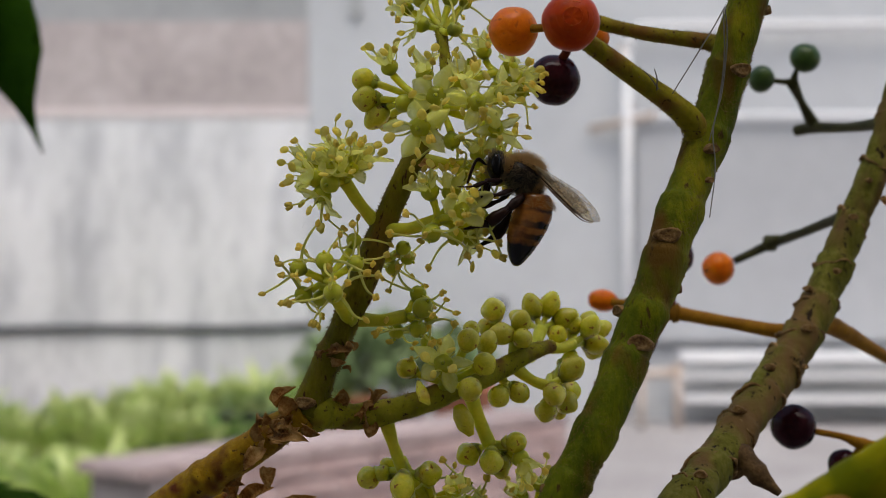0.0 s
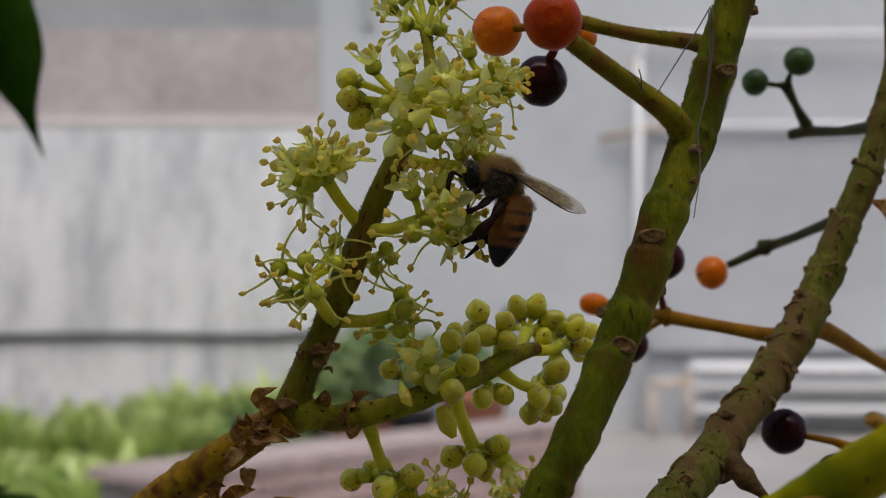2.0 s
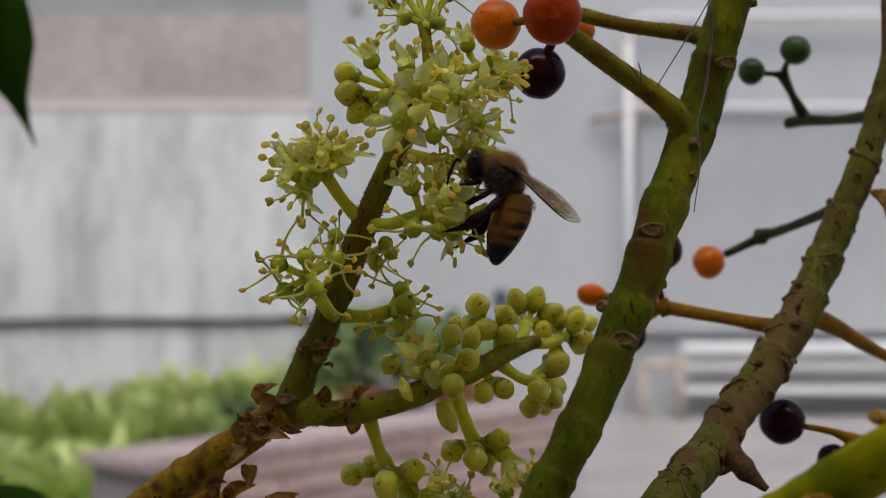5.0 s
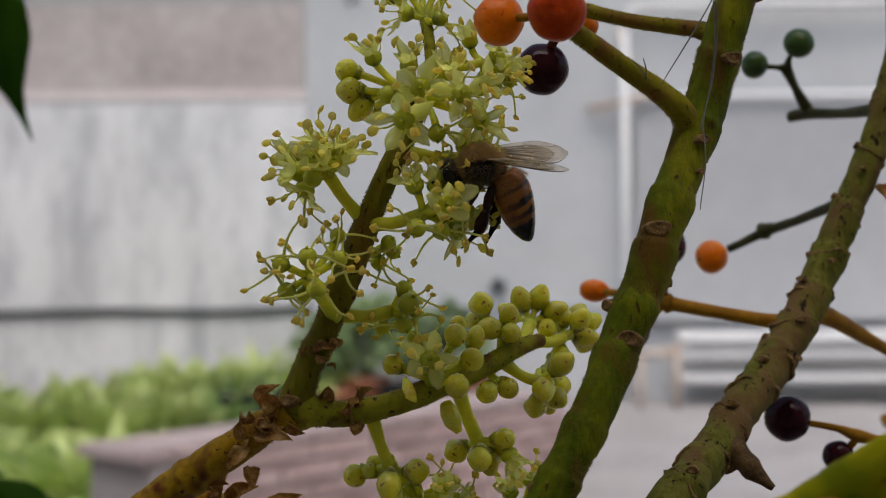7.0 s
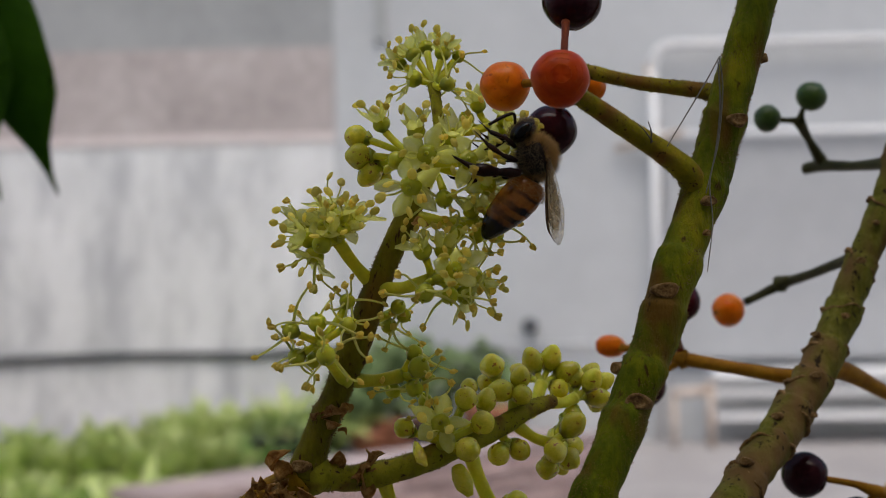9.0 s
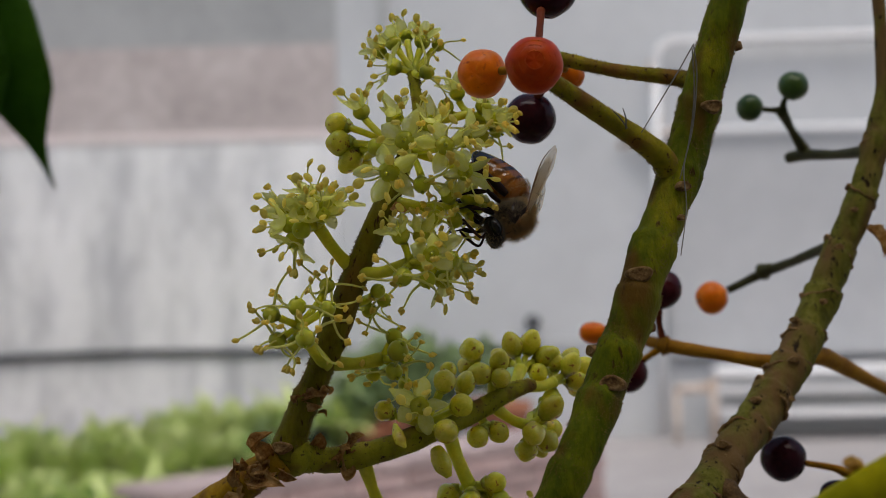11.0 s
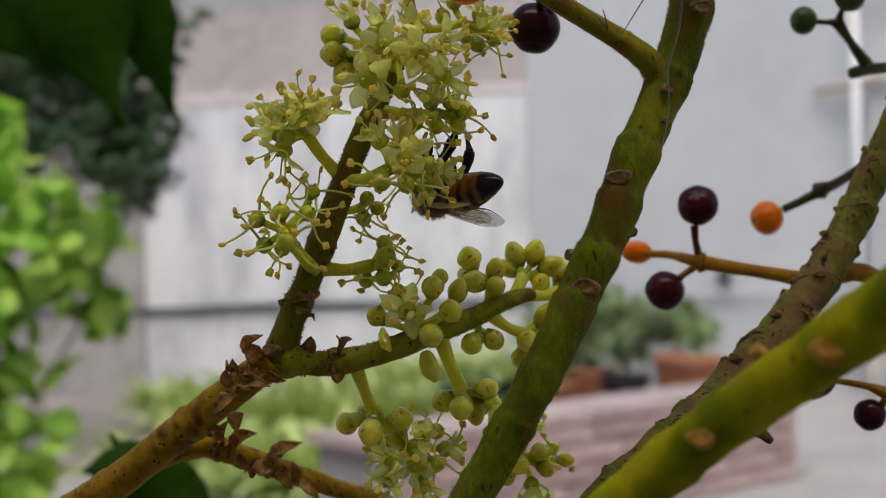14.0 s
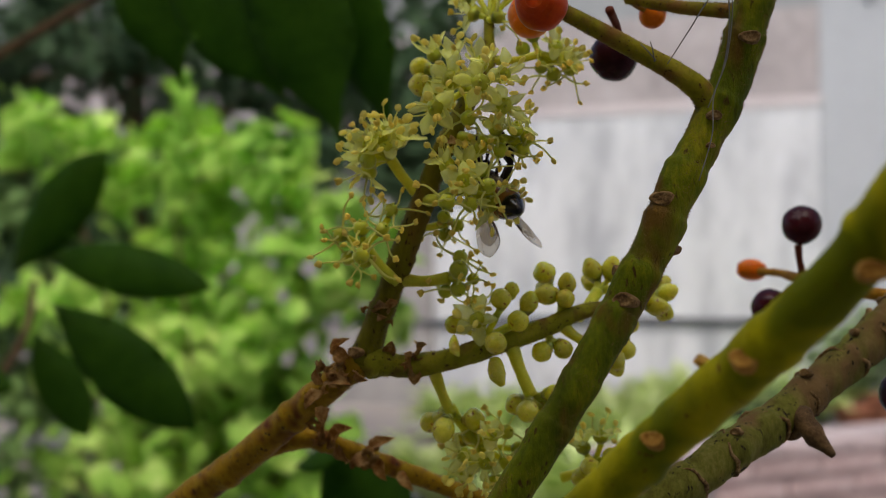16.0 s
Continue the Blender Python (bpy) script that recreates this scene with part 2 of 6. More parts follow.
M_WING = material("amber tinted wing membrane", [(0.66, 0.50, 0.28), (0.80, 0.66, 0.42)], 700, 0.3, 0.1, 5, see=0.6, alpha=0.36, shine=0.3)
M_VEIN = material("brown wing vein", [(0.10, 0.055, 0.025), (0.16, 0.09, 0.04)], 900, 0.5, 0)


def striped_abdomen():
    """Amber plates with dark rear bands and a black tip, along the part's own x axis."""
    m = material("banded amber abdomen", [(0.27, 0.085, 0.010), (0.52, 0.19, 0.026)], 500, 0.2, 0.12, 8, coat=0.5, flesh=0.5)
    t = m.node_tree
    bsdf = t.nodes["Principled BSDF"]
    source = bsdf.inputs["Base Color"].links[0].from_socket
    place = t.nodes.new("ShaderNodeTexCoord")
    split = t.nodes.new("ShaderNodeSeparateXYZ")
    t.links.new(place.outputs["Object"], split.inputs[0])
    ramp = t.nodes.new("ShaderNodeValToRGB")
    ramp.color_ramp.interpolation = "EASE"
    span = t.nodes.new("ShaderNodeMapRange")
    wave = mix_nodes(t, "ShaderNodeTexNoise", Scale=900.0)
    t.links.new(place.outputs["Object"], wave.inputs["Vector"])
    jag = t.nodes.new("ShaderNodeMath")
    jag.operation = "MULTIPLY_ADD"
    jag.inputs[1].default_value = 0.0006
    t.links.new(wave.outputs["Fac"], jag.inputs[0])
    t.links.new(split.outputs["X"], jag.inputs[2])
    span.inputs["From Min"].default_value, span.inputs["From Max"].default_value = 0.0003, -0.0070
    t.links.new(jag.outputs[0], span.inputs["Value"])
    t.links.new(span.outputs[0], ramp.inputs["Fac"])
    steps = ramp.color_ramp.elements
    steps[0].position, steps[0].color = 0.0, (0.25, 0.25, 0.25, 1)
    steps[1].position, steps[1].color = 1.0, (1, 1, 1, 1)
    for at, v in ((0.06, 0), (0.16, 0.0), (0.20, 0.85), (0.24, 0.1), (0.32, 0.1), (0.36, 1), (0.40, 1), (0.43, 0.1), (0.47, 0.2), (0.51, 1), (0.55, 1), (0.58, 0.55), (0.61, 0.6), (0.65, 1)):
        steps.new(at).color = (v, v, v, 1)
    blend = t.nodes.new("ShaderNodeMix")
    blend.data_type = "RGBA"
    blend.inputs[7].default_value = (0.012, 0.008, 0.007, 1)
    # the bands run out towards the belly
    belly = t.nodes.new("ShaderNodeMapRange")
    belly.inputs["From Min"].default_value, belly.inputs["From Max"].default_value = -0.0012, 0.0006
    belly.inputs["To Min"].default_value = 0.35
    t.links.new(split.outputs["Z"], belly.inputs["Value"])
    tail = t.nodes.new("ShaderNodeMapRange")
    tail.inputs["From Min"].default_value, tail.inputs["From Max"].default_value = 0.48, 0.64
    t.links.new(span.outputs[0], tail.inputs["Value"])
    most = t.nodes.new("ShaderNodeMath")
    most.operation = "MAXIMUM"
    t.links.new(belly.outputs[0], most.inputs[0])
    t.links.new(tail.outputs[0], most.inputs[1])
    share = t.nodes.new("ShaderNodeMath")
    share.operation = "MULTIPLY"
    t.links.new(ramp.outputs["Color"], share.inputs[0])
    t.links.new(most.outputs[0], share.inputs[1])
    t.links.new(share.outputs[0], blend.inputs[0])
    t.links.new(source, blend.inputs[6])
    t.links.new(blend.outputs[2], bsdf.inputs["Base Color"])
    return m


M_ABDOMEN = striped_abdomen()

# ---- building helpers ----
RND = random.Random(7)


def thing(name, base, label, category, group="", kind=""):
    ob = new(name)
    ob.location = base
    ob.empty_display_size = 0.01
    return tagged(ob, label, category, group, kind)


def finish(name, bm, mat, smooth=True):
    me = bpy.data.meshes.new(name)
    bm.normal_update()
    bm.to_mesh(me)
    bm.free()
    me.materials.append(mat)
    if smooth:
        me.polygons.foreach_set("use_smooth", [True] * len(me.polygons))
    return me


def put(name, me, parent=None, label="", m=None):
    """One mesh object, at the pose m in its parent's space."""
    ob = new(name, me)
    ob.parent = parent
    if m is not None:
        ob.matrix_basis = m
    return tagged(ob, label)


def part(name, bm, mat, parent, label="", smooth=True, local=False):
    """A mesh built at its place in the world, linked under a thing that stands unturned."""
    if not local:
        bmesh.ops.translate(bm, verts=bm.verts, vec=-base_of(parent))
    return put(name, finish(name, bm, mat, smooth), parent, label)


def base_of(ob):
    total = Vector()
    while ob:
        total += ob.location
        ob = ob.parent
    return total


def curve_points(points, steps=6):
    """A smooth line through points (Catmull-Rom)."""
    p = [Vector(q) for q in points]
    if len(p) < 3:
        return [p[0].lerp(p[-1], i / steps) for i in range(steps + 1)]
    p = [p[0] * 2 - p[1]] + p + [p[-1] * 2 - p[-2]]
    line = []
    for i in range(1, len(p) - 2):
        a, b, d, e = p[i - 1:i + 3]
        for k in range(steps):
            s = k / steps
            line.append(0.5 * (2 * b + (d - a) * s + (2 * a - 5 * b + 4 * d - e) * s * s + (3 * b - a - 3 * d + e) * s ** 3))
    line.append(p[-2])
    return line


def tube(bm, line, radii, sides=10, rough=0.0, grain=900.0, cap=True):
    """Sweeps a round along a line; radii are spread evenly over it."""
    n = len(line)
    rings, side = [], None
    for i, p in enumerate(line):
        ahead = (line[min(i + 1, n - 1)] - line[max(i - 1, 0)]).normalized()
        if side is None:
            side = ahead.orthogonal().normalized()
        side = (side - ahead * side.dot(ahead)).normalized()
        up = ahead.cross(side)
        s = i / (n - 1) * (len(radii) - 1)
        k = min(int(s), len(radii) - 2)
        r = radii[k] + (radii[k + 1] - radii[k]) * (s - k)
        ring = []
        for j in range(sides):
            a = 2 * math.pi * j / sides
            out = side * math.cos(a) + up * math.sin(a)
            q = p + out * r
            if rough:
                q += out * r * rough * (noise.noise(q * grain) + 0.4 * noise.noise(q * grain * 4.3))
            ring.append(bm.verts.new(q))
        rings.append(ring)
    for a, b in zip(rings, rings[1:]):
        for j in range(sides):
            bm.faces.new((a[j], a[(j + 1) % sides], b[(j + 1) % sides], b[j]))
    if cap:
        bm.faces.new(rings[0][::-1])
        bm.faces.new(rings[-1])
    return rings


def ball(bm, centre, size, turn=None, u=12, v=8, shape=None):
    """A closed round of half sizes; shape(polar, angle) swells or pinches it."""
    rot = turn or Matrix.Identity(3)
    bottom = bm.verts.new(centre + rot @ Vector((0, 0, -size[2] * (shape(math.pi, 0) if shape else 1))))
    top = bm.verts.new(centre + rot @ Vector((0, 0, size[2] * (shape(0, 0) if shape else 1))))
    rings = []
    for i in range(1, v):
        th = math.pi * i / v
        ring = []
        for j in range(u):
            ph = 2 * math.pi * j / u
            k = shape(th, ph) if shape else 1
            ring.append(bm.verts.new(centre + rot @ Vector((size[0] * math.sin(th) * math.cos(ph) * k, size[1] * math.sin(th) * math.sin(ph) * k, size[2] * math.cos(th) * k))))
        rings.append(ring)
    for j in range(u):
        bm.faces.new((top, rings[0][j], rings[0][(j + 1) % u]))
        bm.faces.new((bottom, rings[-1][(j + 1) % u], rings[-1][j]))
    for a, b in zip(rings, rings[1:]):
        for j in range(u):
            bm.faces.new((a[j], b[j], b[(j + 1) % u], a[(j + 1) % u]))


def box(bm, lo, hi, bevel=0.0):
    made = bmesh.ops.create_cube(bm, size=1)["verts"]
    for q in made:
        q.co = Vector([lo[i] if q.co[i] < 0 else hi[i] for i in range(3)])
    if bevel:
        edges = list({e for q in made for e in q.link_edges})
        bmesh.ops.bevel(bm, geom=edges, offset=bevel, segments=2, affect="EDGES")


def blade(bm, line, widths, normal, thick, cup=0.0, ruffle=0.0, across=4):
    """A leaf or petal: a cupped strip with two faces, along a line."""
    n = len(line)
    sheets = []
    for face in (1, -1):
        rows = []
        for i, p in enumerate(line):
            ahead = (line[min(i + 1, n - 1)] - line[max(i - 1, 0)]).normalized()
            side = ahead.cross(normal).normalized()
            up = side.cross(ahead)
            s = i / (n - 1) * (len(widths) - 1)
            k = min(int(s), len(widths) - 2)
            w = widths[k] + (widths[k + 1] - widths[k]) * (s - k)
            row = []
            for j in range(across + 1):
                x = j / across * 2 - 1
                lift = cup * w * x * x + ruffle * w * math.sin(i * 1.7 + x * 2.5) * abs(x)
                row.append(bm.verts.new(p + side * (w * x) + up * (lift + face * thick * (1 - 0.8 * abs(x)))))
            rows.append(row)
        for a, b in zip(rows, rows[1:]):
            for j in range(across):
                q = (a[j], a[j + 1], b[j + 1], b[j])
                bm.faces.new(q if face < 0 else q[::-1])
        sheets.append(rows)
    up, down = sheets
    rim_a = [r[0] for r in up] + up[-1][1:] + [r[-1] for r in up[-2::-1]] + up[0][-2:0:-1]
    rim_b = [r[0] for r in down] + down[-1][1:] + [r[-1] for r in down[-2::-1]] + down[0][-2:0:-1]
    m = len(rim_a)
    for i in range(m):
        bm.faces.new((rim_a[i], rim_b[i], rim_b[(i + 1) % m], rim_a[(i + 1) % m]))


def facing(aim, spin=0.0):
    return Vector(aim).to_track_quat("Z", "Y").to_matrix() @ Matrix.Rotation(spin, 3, "Z")


# ---- the setting ----
WALL_Y = 7.0
EDGE = (-0.964, 7.000, 1.239)[0]


def slab(name, lo, hi, mat, label="", category="", bevel=0.0, kind="structure"):
    bm = bmesh.new()
    box(bm, lo, hi, bevel)
    ob = put(name, finish(name, bm, mat, False))
    return tagged(ob, label, category, "", kind)


def setting():
    bm = bmesh.new()
    bmesh.ops.create_grid(bm, x_segments=40, y_segments=40, size=60)
    for q in bm.verts:
        q.co.z = 0.01 * noise.noise(q.co * 0.3)
    tagged(put("ground", finish("ground", bm, M_GROUND)), "dusty grey bare ground of a yard", "ground", "", "structure")
    # the limewashed garden wall runs back to the grey house wall
    turn = pose(EDGE, WALL_Y, 0, 0, 0, 2.5)
    low, high = (-1.654, 6.900, 1.606)[2], (-1.653, 6.900, 2.054)[2]
    for name, lo, hi, mat, label, cat in (
            ("wall_north", (-9, 0, 0), (0, 0.22, low - 0.05), M_WALL, "weathered white limewashed garden wall with grey streaks", "wall"),
            # thin overlay whose darker colour paints the shadow at the wall's left end
            ("wall_west", (-9, -0.022, 0), (-2.07, -0.003, low - 0.05), M_WALLSHADOW, "thin greyish brown slab coloured as shadow on a garden wall", "wall"),
            ("trim", (-9, -0.008, low - 0.05), (0.01, 0.22, low), M_LEDGE, "pinkish plaster ledge along a garden wall", "ledge"),
            ("wall_north_band", (-9, 0.01, low), (0, 0.22, high), M_BAND, "reddish stained plaster band on top of a wall", "wall")):
        ob = slab(name, lo, hi, mat, label, cat)
        ob.matrix_basis = turn
    slab("wall_east", (EDGE + 0.004, WALL_Y, 0), (EDGE + 9, WALL_Y + 0.25, 4.2), M_GREY, "smooth light grey painted house wall", "wall")
    # farther wall over the garden wall, shade put into its grey, with a recess
    slab("wall_far", (-14, 10.0, 0), (EDGE + 2, 10.25, 6), M_SHADE, "grey rendered wall behind the garden wall, its shade in the colour", "wall")
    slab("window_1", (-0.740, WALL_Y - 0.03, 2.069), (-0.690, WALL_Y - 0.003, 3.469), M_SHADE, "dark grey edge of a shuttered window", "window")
    # unseen roof and wall, added behind the camera to hold back sun and sky
    slab("ceiling", (-4.5, -2.0, 2.75), (5.5, -0.95, 2.95), M_BLOCKER, "unseen plain roof added to keep sun off the plants", "ceiling")
    slab("wall_south", (-4.5, -2.25, 0), (5.5, -2.0, 3.0), M_BLOCKER, "unseen plain cream wall added behind the camera", "wall")


setting()


def pipe_line(name, points, radius, mat, parent, label="", sides=8):
    bm = bmesh.new()
    tube(bm, [Vector(p) for p in points], [radius, radius], sides)
    return part(name, bm, mat, parent, label)


def wall_cable():
    bm = bmesh.new()
    line = []
    for i in range(30):
        x = -7.0 + i * 0.242
        turn = pose(EDGE, WALL_Y, 0, 0, 0, 2.5)
        z = (-1.654, 6.900, 0.473)[2] + 0.012 * (x + 1.6) + 0.02 * noise.noise(Vector((x * 1.2, 0, 0)))
        line.append(turn @ Vector((x, -0.02, z)))
    tube(bm, line, [0.017, 0.017], 8)
    tagged(put("wall_cable", finish("wall_cable", bm, M_CABLE)), "black cable running along the white garden wall", "cable")
    end = line[-1]
    bm = bmesh.new()
    tube(bm, [end + Vector((0.005 + i * 0.3, -0.02, 0.002 * i)) for i in range(9)], [0.009, 0.009], 8)
    tagged(put("wall_cable", finish("wall_cable", bm, M_GREY)), "thin grey cable on the light grey house wall", "cable")


wall_cable()


def wall_knob():
    p = Vector((0.017, 6.980, 0.596))
    ob = thing("wall_tap", p, "dark metal tap on the grey house wall", "tap")
    bm = bmesh.new()
    tube(bm, [p + Vector((0, 0, 0)), p + Vector((0, 0.02, 0))], [0.04, 0.03], 12)
    part("flange", bm, M_CABLE, ob)
    bm = bmesh.new()
    ball(bm, p + Vector((0, -0.03, 0)), (0.035, 0.04, 0.04))
    part("body", bm, M_CABLE, ob)


wall_knob()


def steel_frame():
    """White tubular frame before the grey wall, with a rusted bracket."""
    x0 = (0.657, 6.900, 1.135)[0]
    ob = thing("steel_frame", (x0, 6.9, 0), "white painted tubular steel frame with rusty joints", "frame")
    top = (1.065, 6.900, 1.986)[2]
    mid = (1.189, 6.900, 1.538)[2]
    low = (1.183, 6.900, 0.349)[2]
    pipe_line("post", [(x0, 6.9, 0), (x0, 6.9, top - 0.12)], 0.021, M_WHITE, ob)
    pipe_line("top_rail", curve_points([(x0, 6.9, top - 0.12), (x0 + 0.02, 6.9, top - 0.04), (x0 + 0.10, 6.9, top), (x0 + 0.4, 6.9, top), (x0 + 3.5, 6.9, top)]), 0.022, M_WHITE, ob)
    pipe_line("middle_rail", [(x0, 6.9, mid), (x0 + 3.5, 6.9, mid - 0.01)], 0.017, M_WHITE, ob)
    pipe_line("bracket", [(x0 - 0.19, 6.94, mid - 0.06), (x0 + 0.14, 6.88, mid + 0.005)], 0.02, M_RUST, ob, "rusty bracket")
    pipe_line("brace", [(x0 + 0.02, 6.9, mid), (x0 - 0.03, 6.9, top - 0.1)], 0.012, M_RUST, ob)
    bm = bmesh.new()
    box(bm, (x0 + 0.05, 6.935, low + 0.06), (x0 + 3.45, 6.955, mid - 0.03), 0.004)
    part("panel", bm, M_PANEL, ob, "flat grey sheet metal panel", False)
    # stacked white boards under it
    for k, (drop, h) in enumerate(((0.0, 0.042), (0.084, 0.028), (0.199, 0.034), (0.404, 0.135))):
        z = low - drop
        tray = thing("white_tray", (x0 + 0.2, 6.6, z), "white painted steel shelf with rusty edges", "shelf", "shelves in the frame")
        bm = bmesh.new()
        box(bm, (x0 + 0.23, 6.62, z - h / 2), (x0 + 3.2, 6.88, z + h / 2), 0.008)
        part("board", bm, M_WHITE, tray, "", False)
        if k == 3:
            bm = bmesh.new()
            box(bm, (x0 + 0.23, 6.61, z - h / 2 - 0.045), (x0 + 3.2, 6.66, z - h / 2 - 0.004), 0.004)
            part("lip", bm, M_RUST, tray, "rust stained lip", False)
    pipe_line("crossbar", [(x0 + 0.02, 6.58, low - 0.075), (x0 + 0.22, 6.58, low - 0.065)], 0.022, M_RUST, ob, "rusty crossbar")
    pipe_line("leg", [(x0 + 0.03, 6.58, 0), (x0 + 0.03, 6.58, low - 0.08)], 0.015, M_RUST, ob, "rust streaked leg")
    for dx in (0.2, 1.3):
        pipe_line("leg", [(x0 + dx, 6.55, 0), (x0 + dx, 6.55, low - 0.02)], 0.02, M_RUST, ob, "rust streaked leg")


steel_frame()


def leaf_mesh(name, mat, length, width, droop=0.25, fold=0.2, point=1.0):
    bm = bmesh.new()
    line = [Vector((0, length * s, -droop * length * s * s)) for s in np.linspace(0, 1, 7)]
    blade(bm, line, [0.04 * width, 0.34 * width, 0.5 * width, 0.47 * width, 0.36 * width, 0.18 * width, 0.02 * width * point], Vector((0, 0, 1)), length * 0.004, fold, 0.04, 4)
    return finish(name, bm, mat)


def crown(centres, count, leaf, spread, seed, lean=0.3):
    """One joined mesh of leaves strewn over clumps round some centres: (place, radius)."""
    rnd = random.Random(seed)
    base = [Vector(v.co) for v in leaf.vertices]
    faces = [tuple(p.vertices) for p in leaf.polygons]
    verts, polys = [], []
    for _ in range(count):
        p, r = centres[rnd.randrange(len(centres))]
        d = Vector((rnd.gauss(0, 1), rnd.gauss(0, 1), rnd.gauss(0, 1))).normalized()
        at = Vector(p) + d * r * rnd.uniform(0.45, 1.05)
        aim = (d + Vector((rnd.gauss(0, spread), rnd.gauss(0, spread), rnd.gauss(0, spread) + lean))).normalized()
        rot = facing(aim, rnd.uniform(0, 6.28))
        s = rnd.uniform(0.65, 1.2)
        k = len(verts)
        verts += [at + rot @ (b * s) for b in base]
        polys += [tuple(k + j for j in f) for f in faces]
    me = bpy.data.meshes.new("crown")
    me.from_pydata(verts, [], polys)
    me.materials.append(leaf.materials[0])
    me.polygons.foreach_set("use_smooth", [True] * len(me.polygons))
    return me


def clumps(rnd, lo, hi, n, r0, r1):
    return [(Vector([rnd.uniform(a, b) for a, b in zip(lo, hi)]), rnd.uniform(r0, r1)) for _ in range(n)]


def shrubs():
    rnd = random.Random(3)
    # lime green shrub beside the wall
    base = Vector((-1.52, 2.31, 0))
    ob = thing("lime_shrub", base, "leafy lime green shrub with round leaves", "shrub")
    leaf = leaf_mesh("leaf", M_LIME, 0.060, 0.062, 0.15, 0.08, 10)
    upper = [(-1.812, 2.250, 1.055), (-1.710, 2.320, 1.025), (-1.583, 2.400, 1.075), (-1.522, 2.250, 0.982), (-1.429, 2.350, 1.019), (-1.296, 2.300, 0.988), (-1.488, 2.400, 0.932), (-1.942, 2.300, 1.080), (-1.233, 2.320, 0.872), (-1.552, 2.350, 0.851), (-1.771, 2.400, 0.964), (-1.208, 2.250, 0.770), (-1.374, 2.300, 0.792), (-1.526, 2.350, 0.689), (-1.332, 2.250, 0.662), (-1.561, 2.300, 0.601), (-1.970, 2.400, 0.734), (-1.769, 2.300, 0.725)]
    middle = [(-1.710, 2.350, 0.429), (-1.508, 2.300, 0.500), (-1.452, 2.400, 0.538), (-1.833, 2.250, 0.390), (-1.563, 2.300, 0.351), (-1.422, 2.350, 0.385), (-1.895, 2.400, 0.575), (-1.091, 2.300, 0.811), (-1.129, 2.280, 0.729), (-1.230, 2.320, 0.782), (-1.202, 2.360, 0.867), (-1.292, 2.300, 0.688), (-1.130, 2.350, 0.684), (-1.452, 2.280, 0.583), (-1.369, 2.320, 0.514), (-1.468, 2.300, 0.451)]
    skirt = [(-1.340, 2.350, 0.424), (-1.397, 2.280, 0.369), (-1.294, 2.360, 0.543), (-1.264, 2.320, 0.355), (-1.637, 2.260, 0.664), (-1.549, 2.300, 0.595), (-1.407, 2.280, 0.619), (-1.332, 2.320, 0.573), (-1.656, 2.280, 0.484), (-1.486, 2.260, 0.446), (-1.360, 2.280, 0.469), (-1.276, 2.300, 0.382), (-1.579, 2.280, 0.364), (-1.662, 2.250, 0.389), (-1.576, 2.300, 0.541), (-1.468, 2.280, 0.435), (-1.397, 2.320, 0.475), (-1.313, 2.280, 0.386), (-1.571, 2.250, 0.360), (-1.479, 2.350, 0.548), (-1.284, 2.320, 0.521), (-1.706, 2.300, 0.698), (-1.709, 2.280, 0.518), (-1.218, 2.330, 0.435), (-1.338, 2.260, 0.377), (-1.561, 2.320, 0.651)]
    places = upper + middle + skirt
    for clump, count, seed in ((upper, 640, 11), (middle, 330, 17), (skirt, 360, 18)):
        put("crown", crown([(Vector(p) - base, 0.082) for p in clump], count, leaf, 0.8, seed, 0.6), ob)
    for p in places[::3]:
        bm = bmesh.new()
        tip = Vector(p)
        foot = base + Vector((rnd.uniform(-0.12, 0.12), rnd.uniform(-0.1, 0.1), 0))
        tube(bm, curve_points([foot, foot.lerp(tip, 0.5) + Vector((0.03, 0, 0.08)), tip]), [0.006, 0.004, 0.003], 6)
        part("stem", bm, M_WOODY, ob)
    # darker green shrub farther back
    base = Vector((-2.65, 3.32, 0))
    ob = thing("green_shrub", base, "darker green shrub behind a lime green one", "shrub")
    leaf = leaf_mesh("leaf", M_BACK, 0.06, 0.05, 0.2, 0.1, 4)
    back = [(-2.828, 3.300, 1.159), (-2.765, 3.250, 0.916), (-2.679, 3.350, 0.864), (-2.833, 3.300, 0.643), (-2.580, 3.250, 0.580), (-2.492, 3.350, 0.777), (-2.396, 3.300, 0.547), (-2.791, 3.350, 0.399), (-2.460, 3.250, 0.385), (-2.315, 3.350, 0.313), (-2.751, 3.250, 0.190), (-2.602, 3.350, 0.150), (-2.321, 3.300, 0.123), (-3.006, 3.300, 1.044), (-3.078, 3.350, 0.746), (-3.011, 3.300, 0.484), (-3.106, 3.350, 0.211), (-2.272, 3.400, 0.160), (-2.326, 3.400, 0.675), (-2.656, 3.350, 1.035), (-2.481, 3.450, 1.034), (-2.297, 3.450, 0.978)]
    put("crown", crown([(Vector(p) - base, 0.12) for p in back], 1900, leaf, 0.6, 15, 0.5), ob)
    for p in back[::4]:
        bm = bmesh.new()
        foot = base + Vector((rnd.uniform(-0.12, 0.12), rnd.uniform(-0.1, 0.1), 0))
        tube(bm, curve_points([foot, foot.lerp(Vector(p), 0.5) + Vector((0.03, 0, 0.08)), Vector(p)]), [0.006, 0.005, 0.003], 6)
        part("stem", bm, M_WOODY, ob)
    # dark tree behind it
    base = Vector((-3.35, 4.6, 0))
    ob = thing("dark_tree", base, "dark green small leaved tree before the wall", "tree")
    leaf = leaf_mesh("leaf", M_DEEP, 0.075, 0.04)
